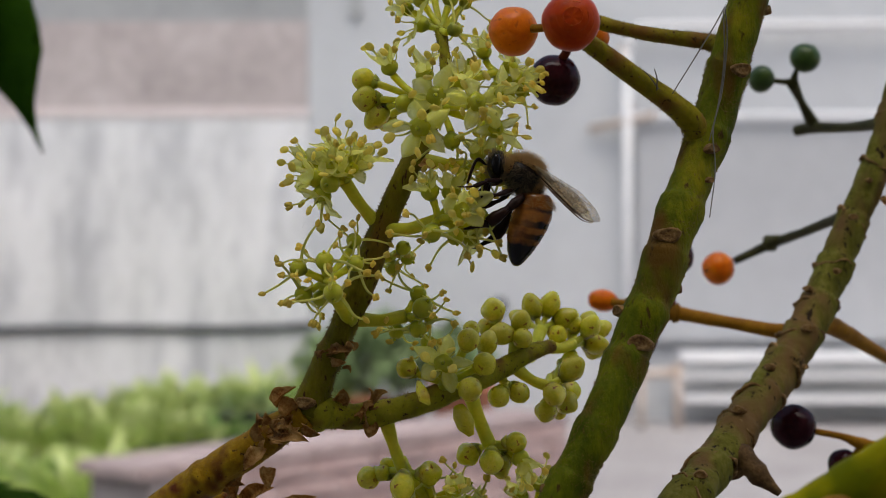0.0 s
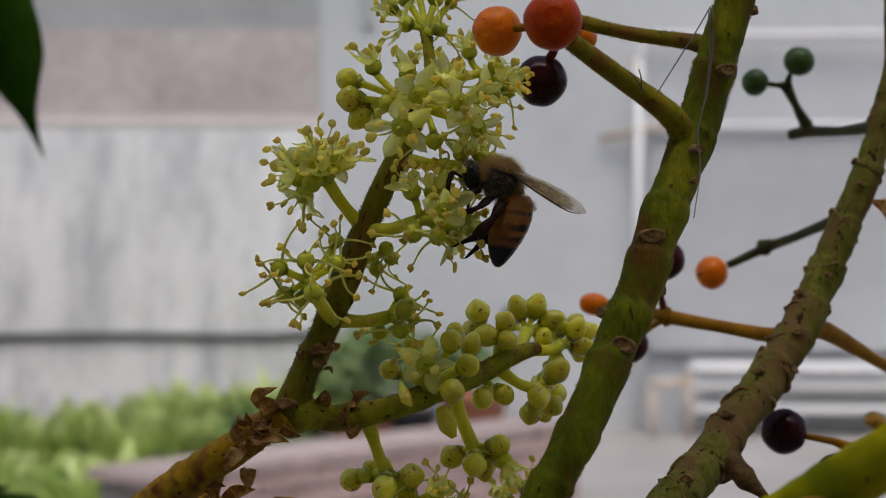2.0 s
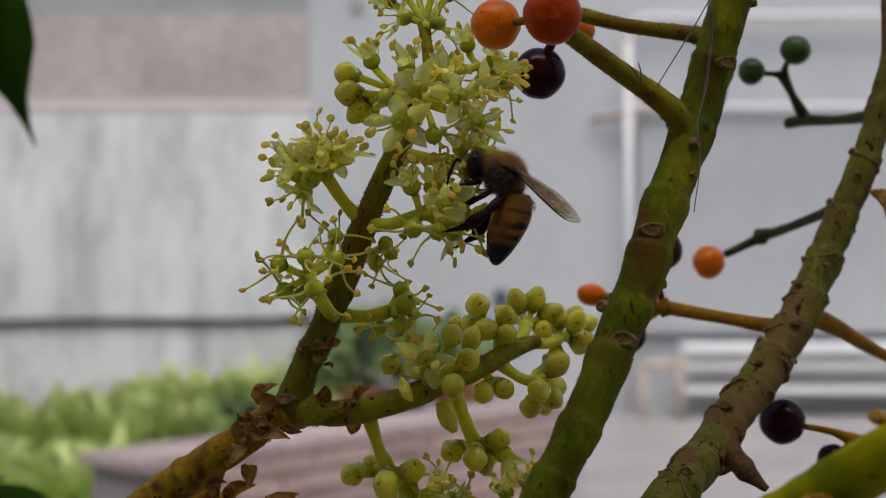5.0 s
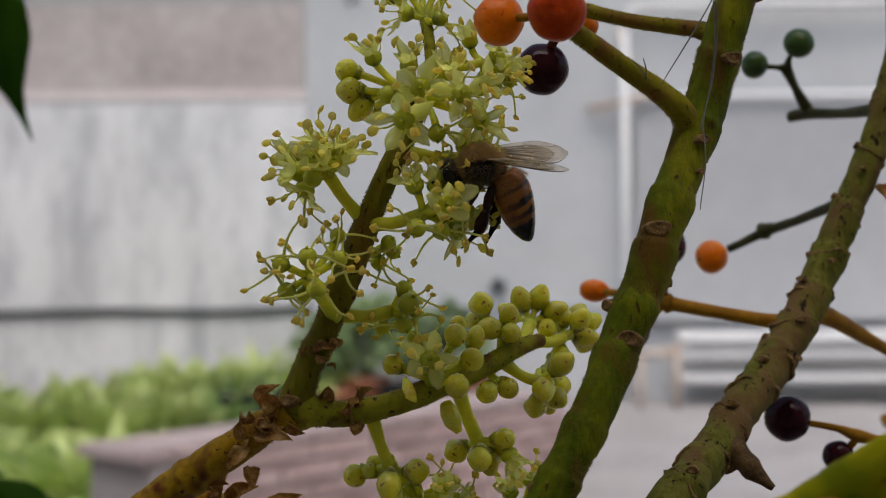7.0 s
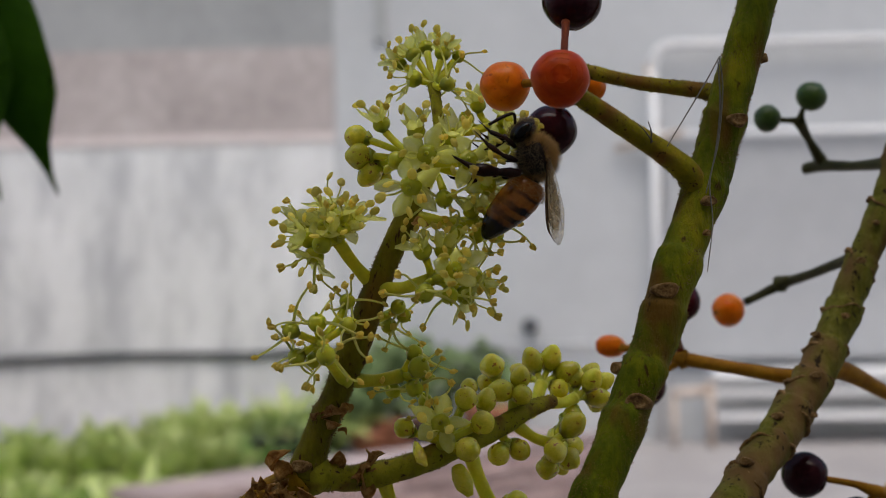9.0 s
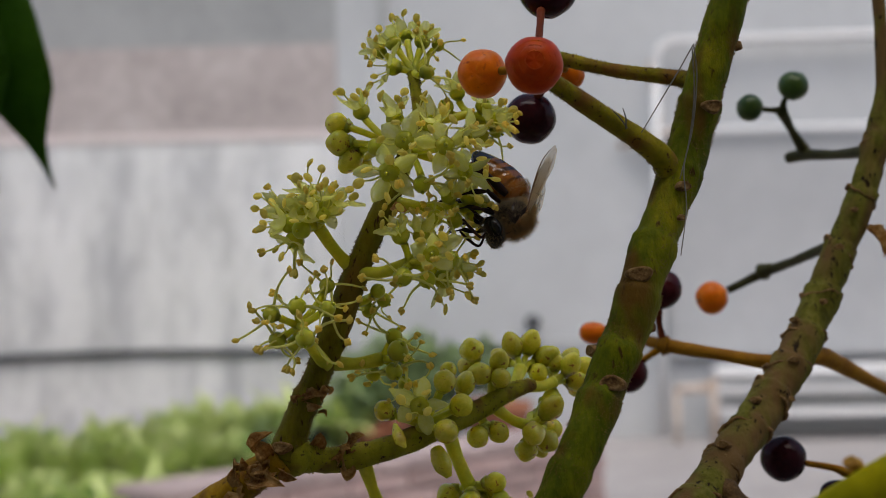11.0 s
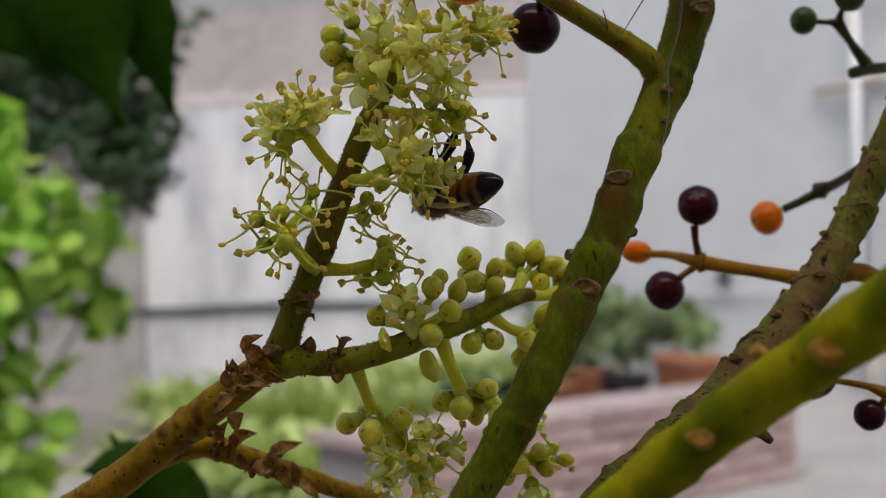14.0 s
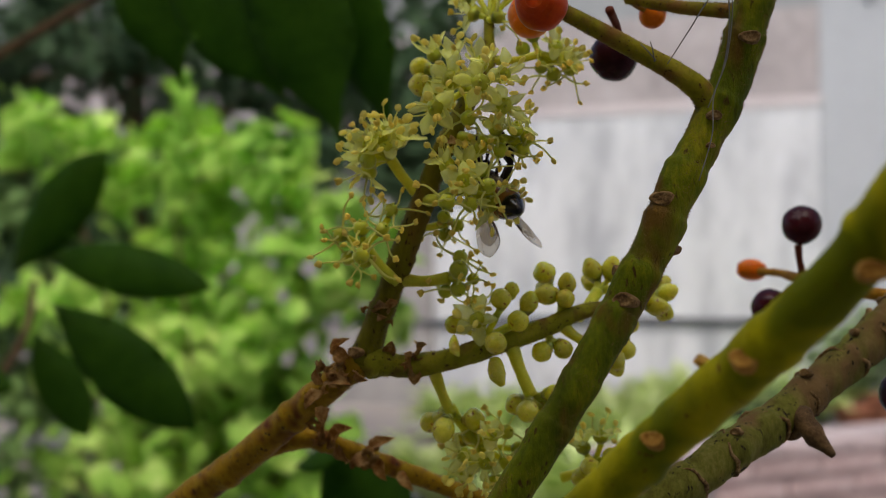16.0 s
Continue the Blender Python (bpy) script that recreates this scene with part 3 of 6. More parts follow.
    places = [(-3.664, 4.400, 1.730), (-3.408, 4.500, 1.589), (-3.151, 4.600, 1.720), (-2.773, 4.500, 1.525), (-2.631, 4.600, 1.681), (-2.429, 4.500, 1.439), (-2.731, 4.550, 1.267), (-2.432, 4.500, 1.186), (-2.311, 4.550, 1.649),
              (-3.087, 4.700, 1.409), (-3.096, 4.300, 1.715), (-2.708, 4.400, 1.742), (-2.364, 4.600, 1.382), (-2.239, 4.500, 1.532), (-3.349, 4.500, 1.992), (-2.693, 4.500, 1.951), (-2.329, 4.500, 1.874),
              (-3.746, 4.500, 2.030), (-3.717, 4.600, 1.480), (-3.364, 4.700, 1.424), (-4.169, 4.500, 1.783), (-4.297, 4.500, 1.454), (-4.105, 4.500, 2.065), (-1.996, 4.550, 1.411), (-2.014, 4.500, 1.588), (-1.987, 4.550, 1.796), (-2.135, 4.600, 1.238), (-2.069, 4.550, 1.149), (-1.969, 4.650, 1.606), (-2.245, 4.500, 1.194), (-2.500, 4.550, 1.229), (-2.412, 5.500, 1.433), (-2.366, 5.500, 1.288), (-2.396, 5.500, 1.134), (-2.553, 5.500, 1.391), (-2.584, 5.500, 1.201), (-2.487, 5.500, 1.053), (-2.625, 5.500, 1.538), (-2.493, 5.500, 1.269)]
    filling = clumps(rnd, (-4.171, 4.450, -0.123), (-2.958, 4.750, 1.407), 44, 0.13, 0.18) + clumps(rnd, (-4.064, 4.450, 1.484), (-2.411, 4.750, 1.951), 24, 0.14, 0.18)
    put("crown", crown([(Vector(p) - base, 0.16) for p in places] + [(p - base, r) for p, r in filling], 12200, leaf, 0.6, 12), ob)
    bm = bmesh.new()
    tube(bm, curve_points([base, base + Vector((0.05, 0, 0.6)), base + Vector((-0.02, 0.05, 1.3)), base + Vector((0.1, 0, 2.0))]), [0.07, 0.055, 0.03], 10, 0.2, 9)
    part("trunk", bm, M_WOODY, ob)
    for k in range(6):
        bm = bmesh.new()
        a = base + Vector((0, 0.02, 0.6 + 0.2 * k))
        b = Vector(places[(k * 4 + 1) % len(places)])
        tube(bm, curve_points([a, a.lerp(b, 0.5) + Vector((0, 0, 0.05)), b]), [0.025, 0.015, 0.008], 6)
        part("limb", bm, M_WOODY, ob)


shrubs()


def grass_tuft(place, n, length, mat, seed, label, name="spider_plant"):
    rnd = random.Random(seed)
    ob = thing(name, place, label, "plant", "plants along the wall")
    bm = bmesh.new()
    for _ in range(n):
        a, out = rnd.uniform(0, 6.28), rnd.uniform(0.3, 0.95)
        ln = length * rnd.uniform(0.6, 1.1)
        d = Vector((math.cos(a), math.sin(a), 0))
        line = [d * (ln * out * s) + Vector((0, 0, ln * (0.95 * s - 0.75 * out * s * s))) for s in np.linspace(0, 1, 6)]
        blade(bm, line, [0.013, 0.027, 0.036, 0.030, 0.016, 0.001], Vector((0, 0, 1)) + d * 0.2, 0.0008, 0.4, 0, 2)
    part("foliage", bm, mat, ob, local=True)
    return ob


def wall_plants():
    left = [((-1.744, 5.000, 0.114), 0.40, 90), ((-1.570, 5.050, 0.107), 0.42, 90), ((-1.366, 5.000, 0.115), 0.42, 90), ((-1.201, 5.100, 0.123), 0.40, 90), ((-1.051, 5.200, 0.131), 0.34, 80), ((-1.934, 5.000, 0.113), 0.42, 90), ((-1.482, 4.200, 0.136), 0.36, 90), ((-1.277, 4.000, 0.151), 0.34, 90), ((-1.171, 4.100, 0.152), 0.36, 90), ((-1.021, 4.050, 0.178), 0.33, 80), ((-1.293, 3.800, 0.136), 0.30, 80), ((-0.908, 4.000, 0.219), 0.38, 80)]
    right = [((-0.765, 3.950, 0.177), 0.27, 80), ((-0.658, 3.900, 0.153), 0.20, 60), ((-2.431, 5.700, -0.047), 0.36, 60), ((-2.179, 5.900, -0.041), 0.36, 60), ((-1.603, 4.100, 0.151), 0.36, 90), ((-1.733, 4.000, 0.149), 0.36, 90), ((-1.670, 6.400, -0.013), 0.34, 60), ((-1.885, 6.000, -0.021), 0.36, 60), ((-2.226, 5.600, -0.027), 0.36, 60), ((-1.360, 6.500, 0.063), 0.42, 60), ((-1.151, 6.550, 0.115), 0.46, 60), ((-1.504, 6.400, 0.017), 0.40, 60), ((-0.918, 6.600, 0.140), 0.46, 60), ((-1.782, 6.200, -0.044), 0.34, 60), ((-1.193, 3.850, 0.15), 0.36, 90), ((-1.105, 3.800, 0.15), 0.34, 90), ((-1.052, 3.840, 0.15), 0.30, 90), ((-1.266, 3.900, 0.15), 0.36, 90)]
    for k, (p, ln, n) in enumerate(left + right):
        grass_tuft((p[0], p[1], 0), int(n * 0.65), ln * 1.08, M_MID if k in (4, 7, 11, 12, 13) else M_BLADE, 40 + k, "yellow green striped spider plant at the wall's foot")
    rnd = random.Random(5)
    leaf = leaf_mesh("leaf", M_POTTED, 0.07, 0.045)
    for k, (p, r, pot) in enumerate((
            ((-1.214, 6.400, 0.084), 0.13, M_DARKPOT), ((-1.071, 6.500, 0.126), 0.14, M_DARKPOT), ((-0.759, 6.600, 0.334), 0.20, M_TERRA), ((-0.622, 6.600, 0.400), 0.20, M_TERRA),
            ((-0.450, 6.550, 0.353), 0.18, M_DARKPOT), ((-0.211, 6.600, 0.413), 0.15, M_TERRA), ((-0.118, 6.500, 0.352), 0.10, M_TERRA), ((-1.344, 6.550, 0.057), 0.13, M_DARKPOT))):
        foot = Vector((p[0], p[1], 0))
        ob = thing("potted_plant", foot, "bushy green plant in a pot at the wall's foot", "plant", "potted plants")
        top = max(0.12, p[2] - r * 1.15)
        w = 0.11
        bm = bmesh.new()
        tube(bm, [foot, foot + Vector((0, 0, top * 0.85)), foot + Vector((0, 0, top * 0.86)), foot + Vector((0, 0, top))], [w * 0.72, w, w * 1.12, w * 1.12], 16)
        part("pot", bm, pot, ob)
        bm = bmesh.new()
        tube(bm, [foot + Vector((0, 0, top - 0.02)), foot + Vector((0.01, 0, p[2]))], [0.012, 0.006], 6)
        part("stem", bm, M_WOODY, ob)
        put("crown", crown([(Vector(p) - foot + Vector((rnd.uniform(-r, r) * 0.6, rnd.uniform(-r, r) * 0.5, rnd.uniform(-r, r) * 0.5)), r * 0.55) for _ in range(7)], int(9700 * r * r), leaf, 0.6, 60 + k), ob)


wall_plants()


# ---- stems of the flowering shrub ----
def bristles(parent, line, radii, count, length, seed):
    rnd = random.Random(seed)
    bm = bmesh.new()
    n = len(line)
    for _ in range(count):
        s = rnd.uniform(0, n - 1.01)
        i = int(s)
        p = line[i].lerp(line[i + 1], s - i)
        ahead = (line[i + 1] - line[i]).normalized()
        out = ahead.orthogonal().normalized()
        out.rotate(Matrix.Rotation(rnd.uniform(0, 6.28), 3, ahead))
        k = s / (n - 1) * (len(radii) - 1)
        j = min(int(k), len(radii) - 2)
        r = radii[j] + (radii[j + 1] - radii[j]) * (k - j)
        a = p + out * r * 0.97
        tip = a + (out + ahead * rnd.uniform(-0.4, 0.6)) * length * rnd.uniform(0.5, 1.3)
        w = 0.000042
        u = ahead.cross(out) * w
        q = [bm.verts.new(a + u), bm.verts.new(a - u * 0.5 + ahead * w), bm.verts.new(a - u * 0.5 - ahead * w), bm.verts.new(tip)]
        for f in ((0, 1, 3), (1, 2, 3), (2, 0, 3)):
            bm.faces.new([q[m] for m in f])
    ob = part("bristles", bm, M_BRISTLE, parent)
    return tagged(ob, kind="stuff")


def corky_ring(parent, line, radii, at, seed):
    """A ragged, tilted corky rim round a stem, where a leaf stood."""
    rnd = random.Random(seed)
    i = max(1, int(at * (len(line) - 1)) - 1)
    ahead = (line[i + 1] - line[i - 1]).normalized()
    side = Vector((1, 0, 0)) - ahead * ahead.x
    side.normalize()
    up = ahead.cross(side)
    lean, phase = rnd.choice((-1, 1)) * rnd.uniform(0.35, 0.6), rnd.uniform(0, 6)
    r = radii[i]
    path = []
    for a in np.linspace(0, 6.2832, 29):
        wave = 0.07 * math.sin(3 * a + phase) + 0.05 * math.sin(7 * a + phase * 2)
        path.append(line[i] + (side * math.cos(a) + up * math.sin(a)) * r * (0.97 + 0.5 * wave) + ahead * r * (lean * math.cos(a) + wave - 0.2))
    bm = bmesh.new()
    tube(bm, path, [r * k for k in (0.12, 0.07, 0.04, 0.09, 0.17, 0.09, 0.04, 0.07, 0.12)], 7, 0.7, 2400)
    part("corky_ridge", bm, M_SCAR, parent)


def stem(parent, points, radii_cm, mat, name="stem", sides=20, rough=0.10, hairs=0, nodes=(), seed=0, label="", ledge=0.0):
    """A stem through points in centimetres, with swollen nodes at fractions of its length, or with ledges there."""
    line = curve_points([c(p) for p in points], 20)
    n = len(line)
    radii = []
    for i in range(n):
        s = i / (n - 1)
        k = s * (len(radii_cm) - 1)
        j = min(int(k), len(radii_cm) - 2)
        r = radii_cm[j] + (radii_cm[j + 1] - radii_cm[j]) * (k - j)
        for at in nodes:
            if ledge:
                r *= 1 + ledge * max(0.0, 1 - (at - s) / 0.045) * (s <= at)
            else:
                r *= 1 + 0.12 * math.exp(-((s - at) / (0.030 if s < at else 0.007)) ** 2)
        radii.append(r * CM)
    bm = bmesh.new()
    tube(bm, line, radii, sides + 10, rough, 420)
    part(name, bm, mat, parent, label)
    if ledge:
        for k, at in enumerate(nodes):
            corky_ring(parent, line, radii, at, seed + k)
    if hairs:
        bristles(parent, line, radii, hairs * 5, 0.00019, seed)
    return line


def rooted(parent, start, foot, r0, r1, mat, name="lower_stem"):
    """Carries a stem on, out of sight, down to the soil."""
    a, b = c(start), Vector(foot)
    bm = bmesh.new()
    tube(bm, curve_points([a, a.lerp(b, 0.3) + Vector((0, 0, -0.08)), a.lerp(b, 0.7) + Vector((0, 0, -0.06)), b]), [r0 * CM, r1 * CM], 12, 0.1, 300)
    part(name, bm, mat, parent)


def scar(parent, at, aim, size, label="corky leaf scar", mat=None):
    """A raised oval scar with a sunken middle and a rim."""
    size *= 0.85 if mat else 1.2
    p = c(at) + Vector(aim).normalized() * (0.0005 * abs(Vector(aim).normalized().y) ** 2 + 0.0001)
    rot = facing(aim)
    bm = bmesh.new()
    rings = []
    u = 14
    for r, h in ((1.35, -1.9), (1.12, 0.0), (1.0, 0.24), (0.82, 0.30), (0.62, 0.06), (0.25, 0.14)):
        ring = []
        for j in range(u):
            a = 6.2832 * j / u
            k = r * (1 + 0.1 * math.sin(3 * a + at[0] * 9))
            ring.append(bm.verts.new(p + rot @ Vector((math.cos(a) * k * size, math.sin(a) * k * size * 0.62, h * size * 0.5)) * CM))
        rings.append(ring)
    for a, b in zip(rings, rings[1:]):
        for j in range(u):
            bm.faces.new((a[j], a[(j + 1) % u], b[(j + 1) % u], b[j]))
    bm.faces.new(rings[-1])
    part("leaf_scar", bm, mat or M_SCAR, parent, label)


def bract(parent, base, tip, width, curl=0.3, normal=(0.1, -0.9, 0.3), mat=None, name="bract"):
    a, b = c(base), c(tip)
    b = a.lerp(b, 0.8)
    n = Vector(normal).normalized()
    crease = RND.uniform(0, 6)
    side = (b - a).cross(n).normalized()
    line = [a.lerp(b, s) + n * (b - a).length * curl * math.sin(s * 3.1) * 0.5 + side * (b - a).length * 0.04 * math.sin(s * 4 + crease) for s in np.linspace(0, 1, 13)]
    w = width * CM * 0.5
    bm = bmesh.new()
    blade(bm, line, [w * k * (1 + 0.04 * math.sin(i * 2.3 + crease)) for i, k in enumerate((0.35, 0.6, 0.82, 0.96, 1.0, 0.98, 0.9, 0.78, 0.64, 0.48, 0.32, 0.16, 0.03))], n, 0.00008, 0.9, 0.12, 6)
    for q in bm.verts:
        q.co += n * 0.0001 * noise.noise(q.co * 2600)
    part(name, bm, mat or M_DRY, parent)


def scraps(parent, at, count):
    """A small heap of crumbled bract pieces, in one mesh."""
    bm = bmesh.new()
    for _ in range(count):
        a = c(at) + Vector([RND.gauss(0, 0.0006) for _ in range(3)])
        way = Vector([RND.gauss(0, 1) for _ in range(3)]).normalized()
        ln, w = RND.uniform(0.0007, 0.0015), RND.uniform(0.00022, 0.0005)
        n = way.orthogonal().normalized()
        line = [a + way * ln * k + n * ln * 0.35 * math.sin(k * 3) for k in np.linspace(0, 1, 6)]
        blade(bm, line, [w * 0.5, w, w * 1.1, w * 0.8, w * 0.2], n, 0.00006, 0.8, 0.25, 4)
    for q in bm.verts:
        q.co += Vector((0, 0, 0.00012 * noise.noise(q.co * 2400)))
    tagged(part("bract_litter", bm, M_DRY, parent, "crumbled dry bract scraps"), kind="stuff")


def berry(parent, at, dia, mat, aim=(0, -1, 0), name="berry", label="", ring=False, tip=True, shape=(1, 1, 0.95)):
    """A berry with a dimple where the stalk enters, and a dark remnant of the style."""
    p = c(at)
    r = dia * CM / 2
    rot = facing(aim)
    bm = bmesh.new()

    def form(th, ph):
        dent = 1 - 0.08 * math.exp(-(th / 0.3) ** 2) - 0.08 * math.exp(-((math.pi - th) / 0.25) ** 2)
        return dent * (1 + 0.012 * math.cos(6 * ph + at[0]) + 0.012 * math.sin(3 * ph))
    ball(bm, Vector((0, 0, 0)), (r * shape[0], r * shape[1], r * shape[2]), rot, 28, 18, form)
    ob = put(name, finish(name, bm, mat), parent, label, Matrix.Translation(p - base_of(parent)))
    if tip:
        bm = bmesh.new()
        ball(bm, rot @ Vector((0, 0, r * 0.88)), (r * 0.10, r * 0.10, r * 0.06), rot, 8, 6)
        put("style_remnant", finish("style_remnant", bm, M_TIP), ob)
    if ring:
        bm = bmesh.new()
        for k in (0.32, 0.55, 0.74):
            line = [rot @ Vector((math.cos(a) * r * k, math.sin(a) * r * k, r * math.sqrt(1 - k * k) * 0.945)) for a in np.linspace(0, 6.2832, 25)]
            tube(bm, line, [r * 0.014, r * 0.014], 5, cap=False)
        put("calyx_ring", finish("calyx_ring", bm, M_RED), ob)
    return ob


def stalk(parent, points, radii, mat, name="pedicel", sides=10, rough=0.08, label=""):
    line = curve_points([c(p) for p in points], 6)
    bm = bmesh.new()
    tube(bm, line, [r * CM for r in radii], sides, rough, 700)
    return part(name, bm, mat, parent, label)


# ---- the near dark leaves ----
def big_leaf(parent, base, tip, width, sag=0.12, normal=(0.2, -0.75, 0.6), blunt=False):
    a, b = c(base), c(tip)
    d = b - a
    n = Vector(normal).normalized()
    line = [a.lerp(b, s) + n * (sag * d.length * 4 * s * (1 - s) * 0.5) for s in np.linspace(0, 1, 13)]
    w = width * CM / 2
    bm = bmesh.new()
    widths = (0.06, 0.26, 0.5, 0.7, 0.86, 0.95, 1.0, 1.0, 0.95, 0.85, 0.68, 0.44, 0.06) if blunt else (0.06, 0.4, 0.7, 0.88, 0.97, 1.0, 1.0, 0.96, 0.84, 0.56, 0.26, 0.10, 0.02)
    blade(bm, line, [w * k for k in widths], n, 0.0002, -0.22, 0.05, 6)
    ob = part("leaf", bm, M_LEAF, parent)
    bm = bmesh.new()
    tube(bm, [p - n * 0.0004 for p in line], [0.0007, 0.0005, 0.0002], 6)
    part("midrib", bm, M_GSTALK, ob)


def near_leaves():
    pointed = ("dark green pointed leaves hanging on a twig", [(-32.887, 40.000, 7.030), (-27.722, 40.000, 9.015), (-23.211, 38.000, 9.885), (-19.887, 33.300, 10.245), (-17.524, 31.500, 8.894), (-14.214, 31.000, 9.528)],
             (((-17.524, 31.500, 8.894), (-13.572, 31.500, 3.820), 2.5, (0.25, -0.95, 0.1)), ((-14.214, 31.000, 9.528), (-11.648, 31.000, 2.465), 2.9, (0.1, -0.95, 0.2)), ((-12.659, 32.000, 9.118), (-10.595, 32.000, 2.611), 2.0, (-0.2, -0.95, 0.15)),
              ((-28.814, 45.000, 13.626), (-27.628, 45.000, 7.411), 2.2, (0.1, -0.9, 0.3)), ((-19.887, 33.000, 10.145), (-18.109, 33.000, 4.721), 2.6, (0.3, -0.8, 0.4))))
    oval = ("dark green oval leaves on a thin twig", [(-37.643, 45.000, -7.514), (-35.376, 46.000, -3.622), (-35.581, 47.000, -1.187)],
             (((-36.838, 47.000, -0.680), (-31.622, 47.000, 4.389), 2.9, (0.2, -0.95, 0.2)), ((-34.945, 47.000, 0.052), (-26.357, 47.000, -1.455), 2.3, (0.0, -0.92, 0.35)),
              ((-27.926, 39.000, -1.897), (-21.848, 39.000, -6.162), 2.6, (0.1, -0.95, 0.25)), ((-33.068, 44.000, -3.247), (-30.376, 44.000, -7.389), 2.0, (0.3, -0.9, 0.3)), ((-37.242, 42.000, -4.356), (-32.390, 42.000, -5.387), 1.6, (0.1, -0.8, 0.5))))
    under = ("dark green leaf under a flowering branch", [(-11.063, 29.000, -7.725), (-10.896, 29.000, -7.009), (-10.733, 29.000, -6.577)],
             (((-9.059, 28.800, -7.574), (-11.249, 28.800, -4.681), 2.2, (0.2, -0.9, 0.2)), ((-11.500, 28.000, -5.420), (-9.900, 28.000, -4.760), 1.1, (0.1, -0.5, 0.85))))
    for label, stem, leaves in (pointed, oval, under):
        line = curve_points([c(p) for p in stem])
        ob = thing("leafy_twig", line[0], label, "leaves")
        bm = bmesh.new()
        tube(bm, line, [0.0022, 0.0014], 8)
        part("twig", bm, M_WOODY, ob)
        rooted(ob, stem[0], (-0.5 if stem[0][0] < -15 else -0.1, 0.42, -0.01), 0.22, 0.6, M_WOODY)
        for base, tip, width, normal in leaves:
            big_leaf(ob, base, tip, width, 0.1, normal, "oval" in label)


near_leaves()


def berry_stem():
    """The thick green stem with its ripening berries."""
    points = [(0.483, 10.500, -3.048), (1.014, 10.750, -2.150), (1.230, 10.850, -1.767), (1.473, 11.000, -1.293), (1.689, 11.220, -0.811), (1.917, 11.400, -0.310), (2.086, 11.550, 0.178), (2.319, 11.800, 0.737), (2.536, 12.000, 1.285), (2.701, 12.050, 1.827), (2.868, 12.100, 2.373), (3.138, 12.200, 3.205)]
    ob = thing("fruiting_stem", c(points[0]), "thick green bristly stem carrying orange, red and purple berries", "plant")
    stem(ob, points, [0.175, 0.178, 0.175, 0.185, 0.188, 0.195, 0.195, 0.188, 0.205, 0.19, 0.185, 0.18], M_STEM, nodes=(0.12, 0.22, 0.33, 0.41, 0.50, 0.58, 0.69, 0.80), hairs=1900, seed=2)
    rooted(ob, points[0], (0.02, 0.26, -0.01), 0.21, 0.5, M_STEM)
    scar(ob, (2.009, 11.360, 0.110), (-0.1, -1, 0.12), 0.085)
    scar(ob, (1.709, 11.060, -0.846), (-0.05, -1, 0.1), 0.085)
    scar(ob, (2.743, 11.880, 1.666), (0.35, -1, 0.1), 0.075)
    scar(ob, (2.440, 11.660, 0.913), (0.5, -1, 0.1), 0.05)
    scar(ob, (2.407, 11.620, 0.623), (0.4, -1, 0.0), 0.03)
    scar(ob, (0.898, 10.760, -2.074), (-0.1, -1, 0.1), 0.05)
    scar(ob, (1.561, 11.300, -0.563), (-0.9, -0.5, 0.2), 0.06)
    scar(ob, (2.113, 11.450, -0.369), (0.95, -0.3, 0.1), 0.05)
    scar(ob, (1.648, 11.150, -1.242), (0.95, -0.3, 0.1), 0.05)
    scar(ob, (3.060, 12.100, 2.270), (0.95, -0.3, 0.1), 0.05)
    # two fruit stalks and their berries
    stem(ob, [(2.330, 11.900, 0.700), (2.370, 11.860, 0.960), (2.240, 11.740, 1.215), (1.832, 11.550, 1.500), (1.384, 11.250, 1.769), (1.127, 11.000, 1.921)], [0.06, 0.135, 0.118, 0.095, 0.085, 0.075], M_OLIVE, "fruit_stalk", 14, 0.1, 260, (), 31)
    stem(ob, [(2.665, 12.150, 1.935), (2.481, 12.300, 2.012), (1.925, 12.500, 2.128), (1.321, 12.650, 2.308)], [0.11, 0.078, 0.066, 0.07], M_OLIVE, "fruit_stalk", 14, 0.1, 220, (), 32)
    berry(ob, (0.624, 11.550, 1.999), 0.46, M_ORANGE, (-0.3, -0.9, -0.1), label="ripening orange berry", tip=False)
    stalk(ob, [(1.099, 11.000, 1.973), (0.939, 11.200, 1.975), (0.800, 11.400, 1.996)], [0.035, 0.035, 0.04], M_TWIG)
    berry(ob, (1.097, 10.550, 1.903), 0.495, M_RED, (0.02, -1, 0.05), label="red berry seen end on", ring=True, tip=False)
    berry(ob, (1.059, 13.000, 1.741), 0.535, M_PURPLE, (-0.1, -0.7, -0.7), label="ripe dark purple berry", tip=False)
    stalk(ob, [(1.224, 12.300, 2.129), (1.187, 12.700, 2.017), (1.132, 12.900, 1.937)], [0.05, 0.04, 0.05], M_REDSTALK)
    berry(ob, (1.481, 13.050, 2.174), 0.30, M_ORANGE, (0.5, -0.5, -0.6), label="small orange berry", tip=False)
    stalk(ob, [(1.320, 12.660, 2.298), (1.426, 12.900, 2.221)], [0.045, 0.04], M_TWIG)
    berry(ob, (1.240, 11.400, 2.721), 0.54, M_PURPLE, (0, -0.6, 0.8), label="ripe dark purple berry")
    stalk(ob, [(1.174, 11.200, 2.497), (1.159, 11.000, 2.312), (1.140, 10.800, 2.132)], [0.04, 0.033, 0.035], M_REDSTALK)
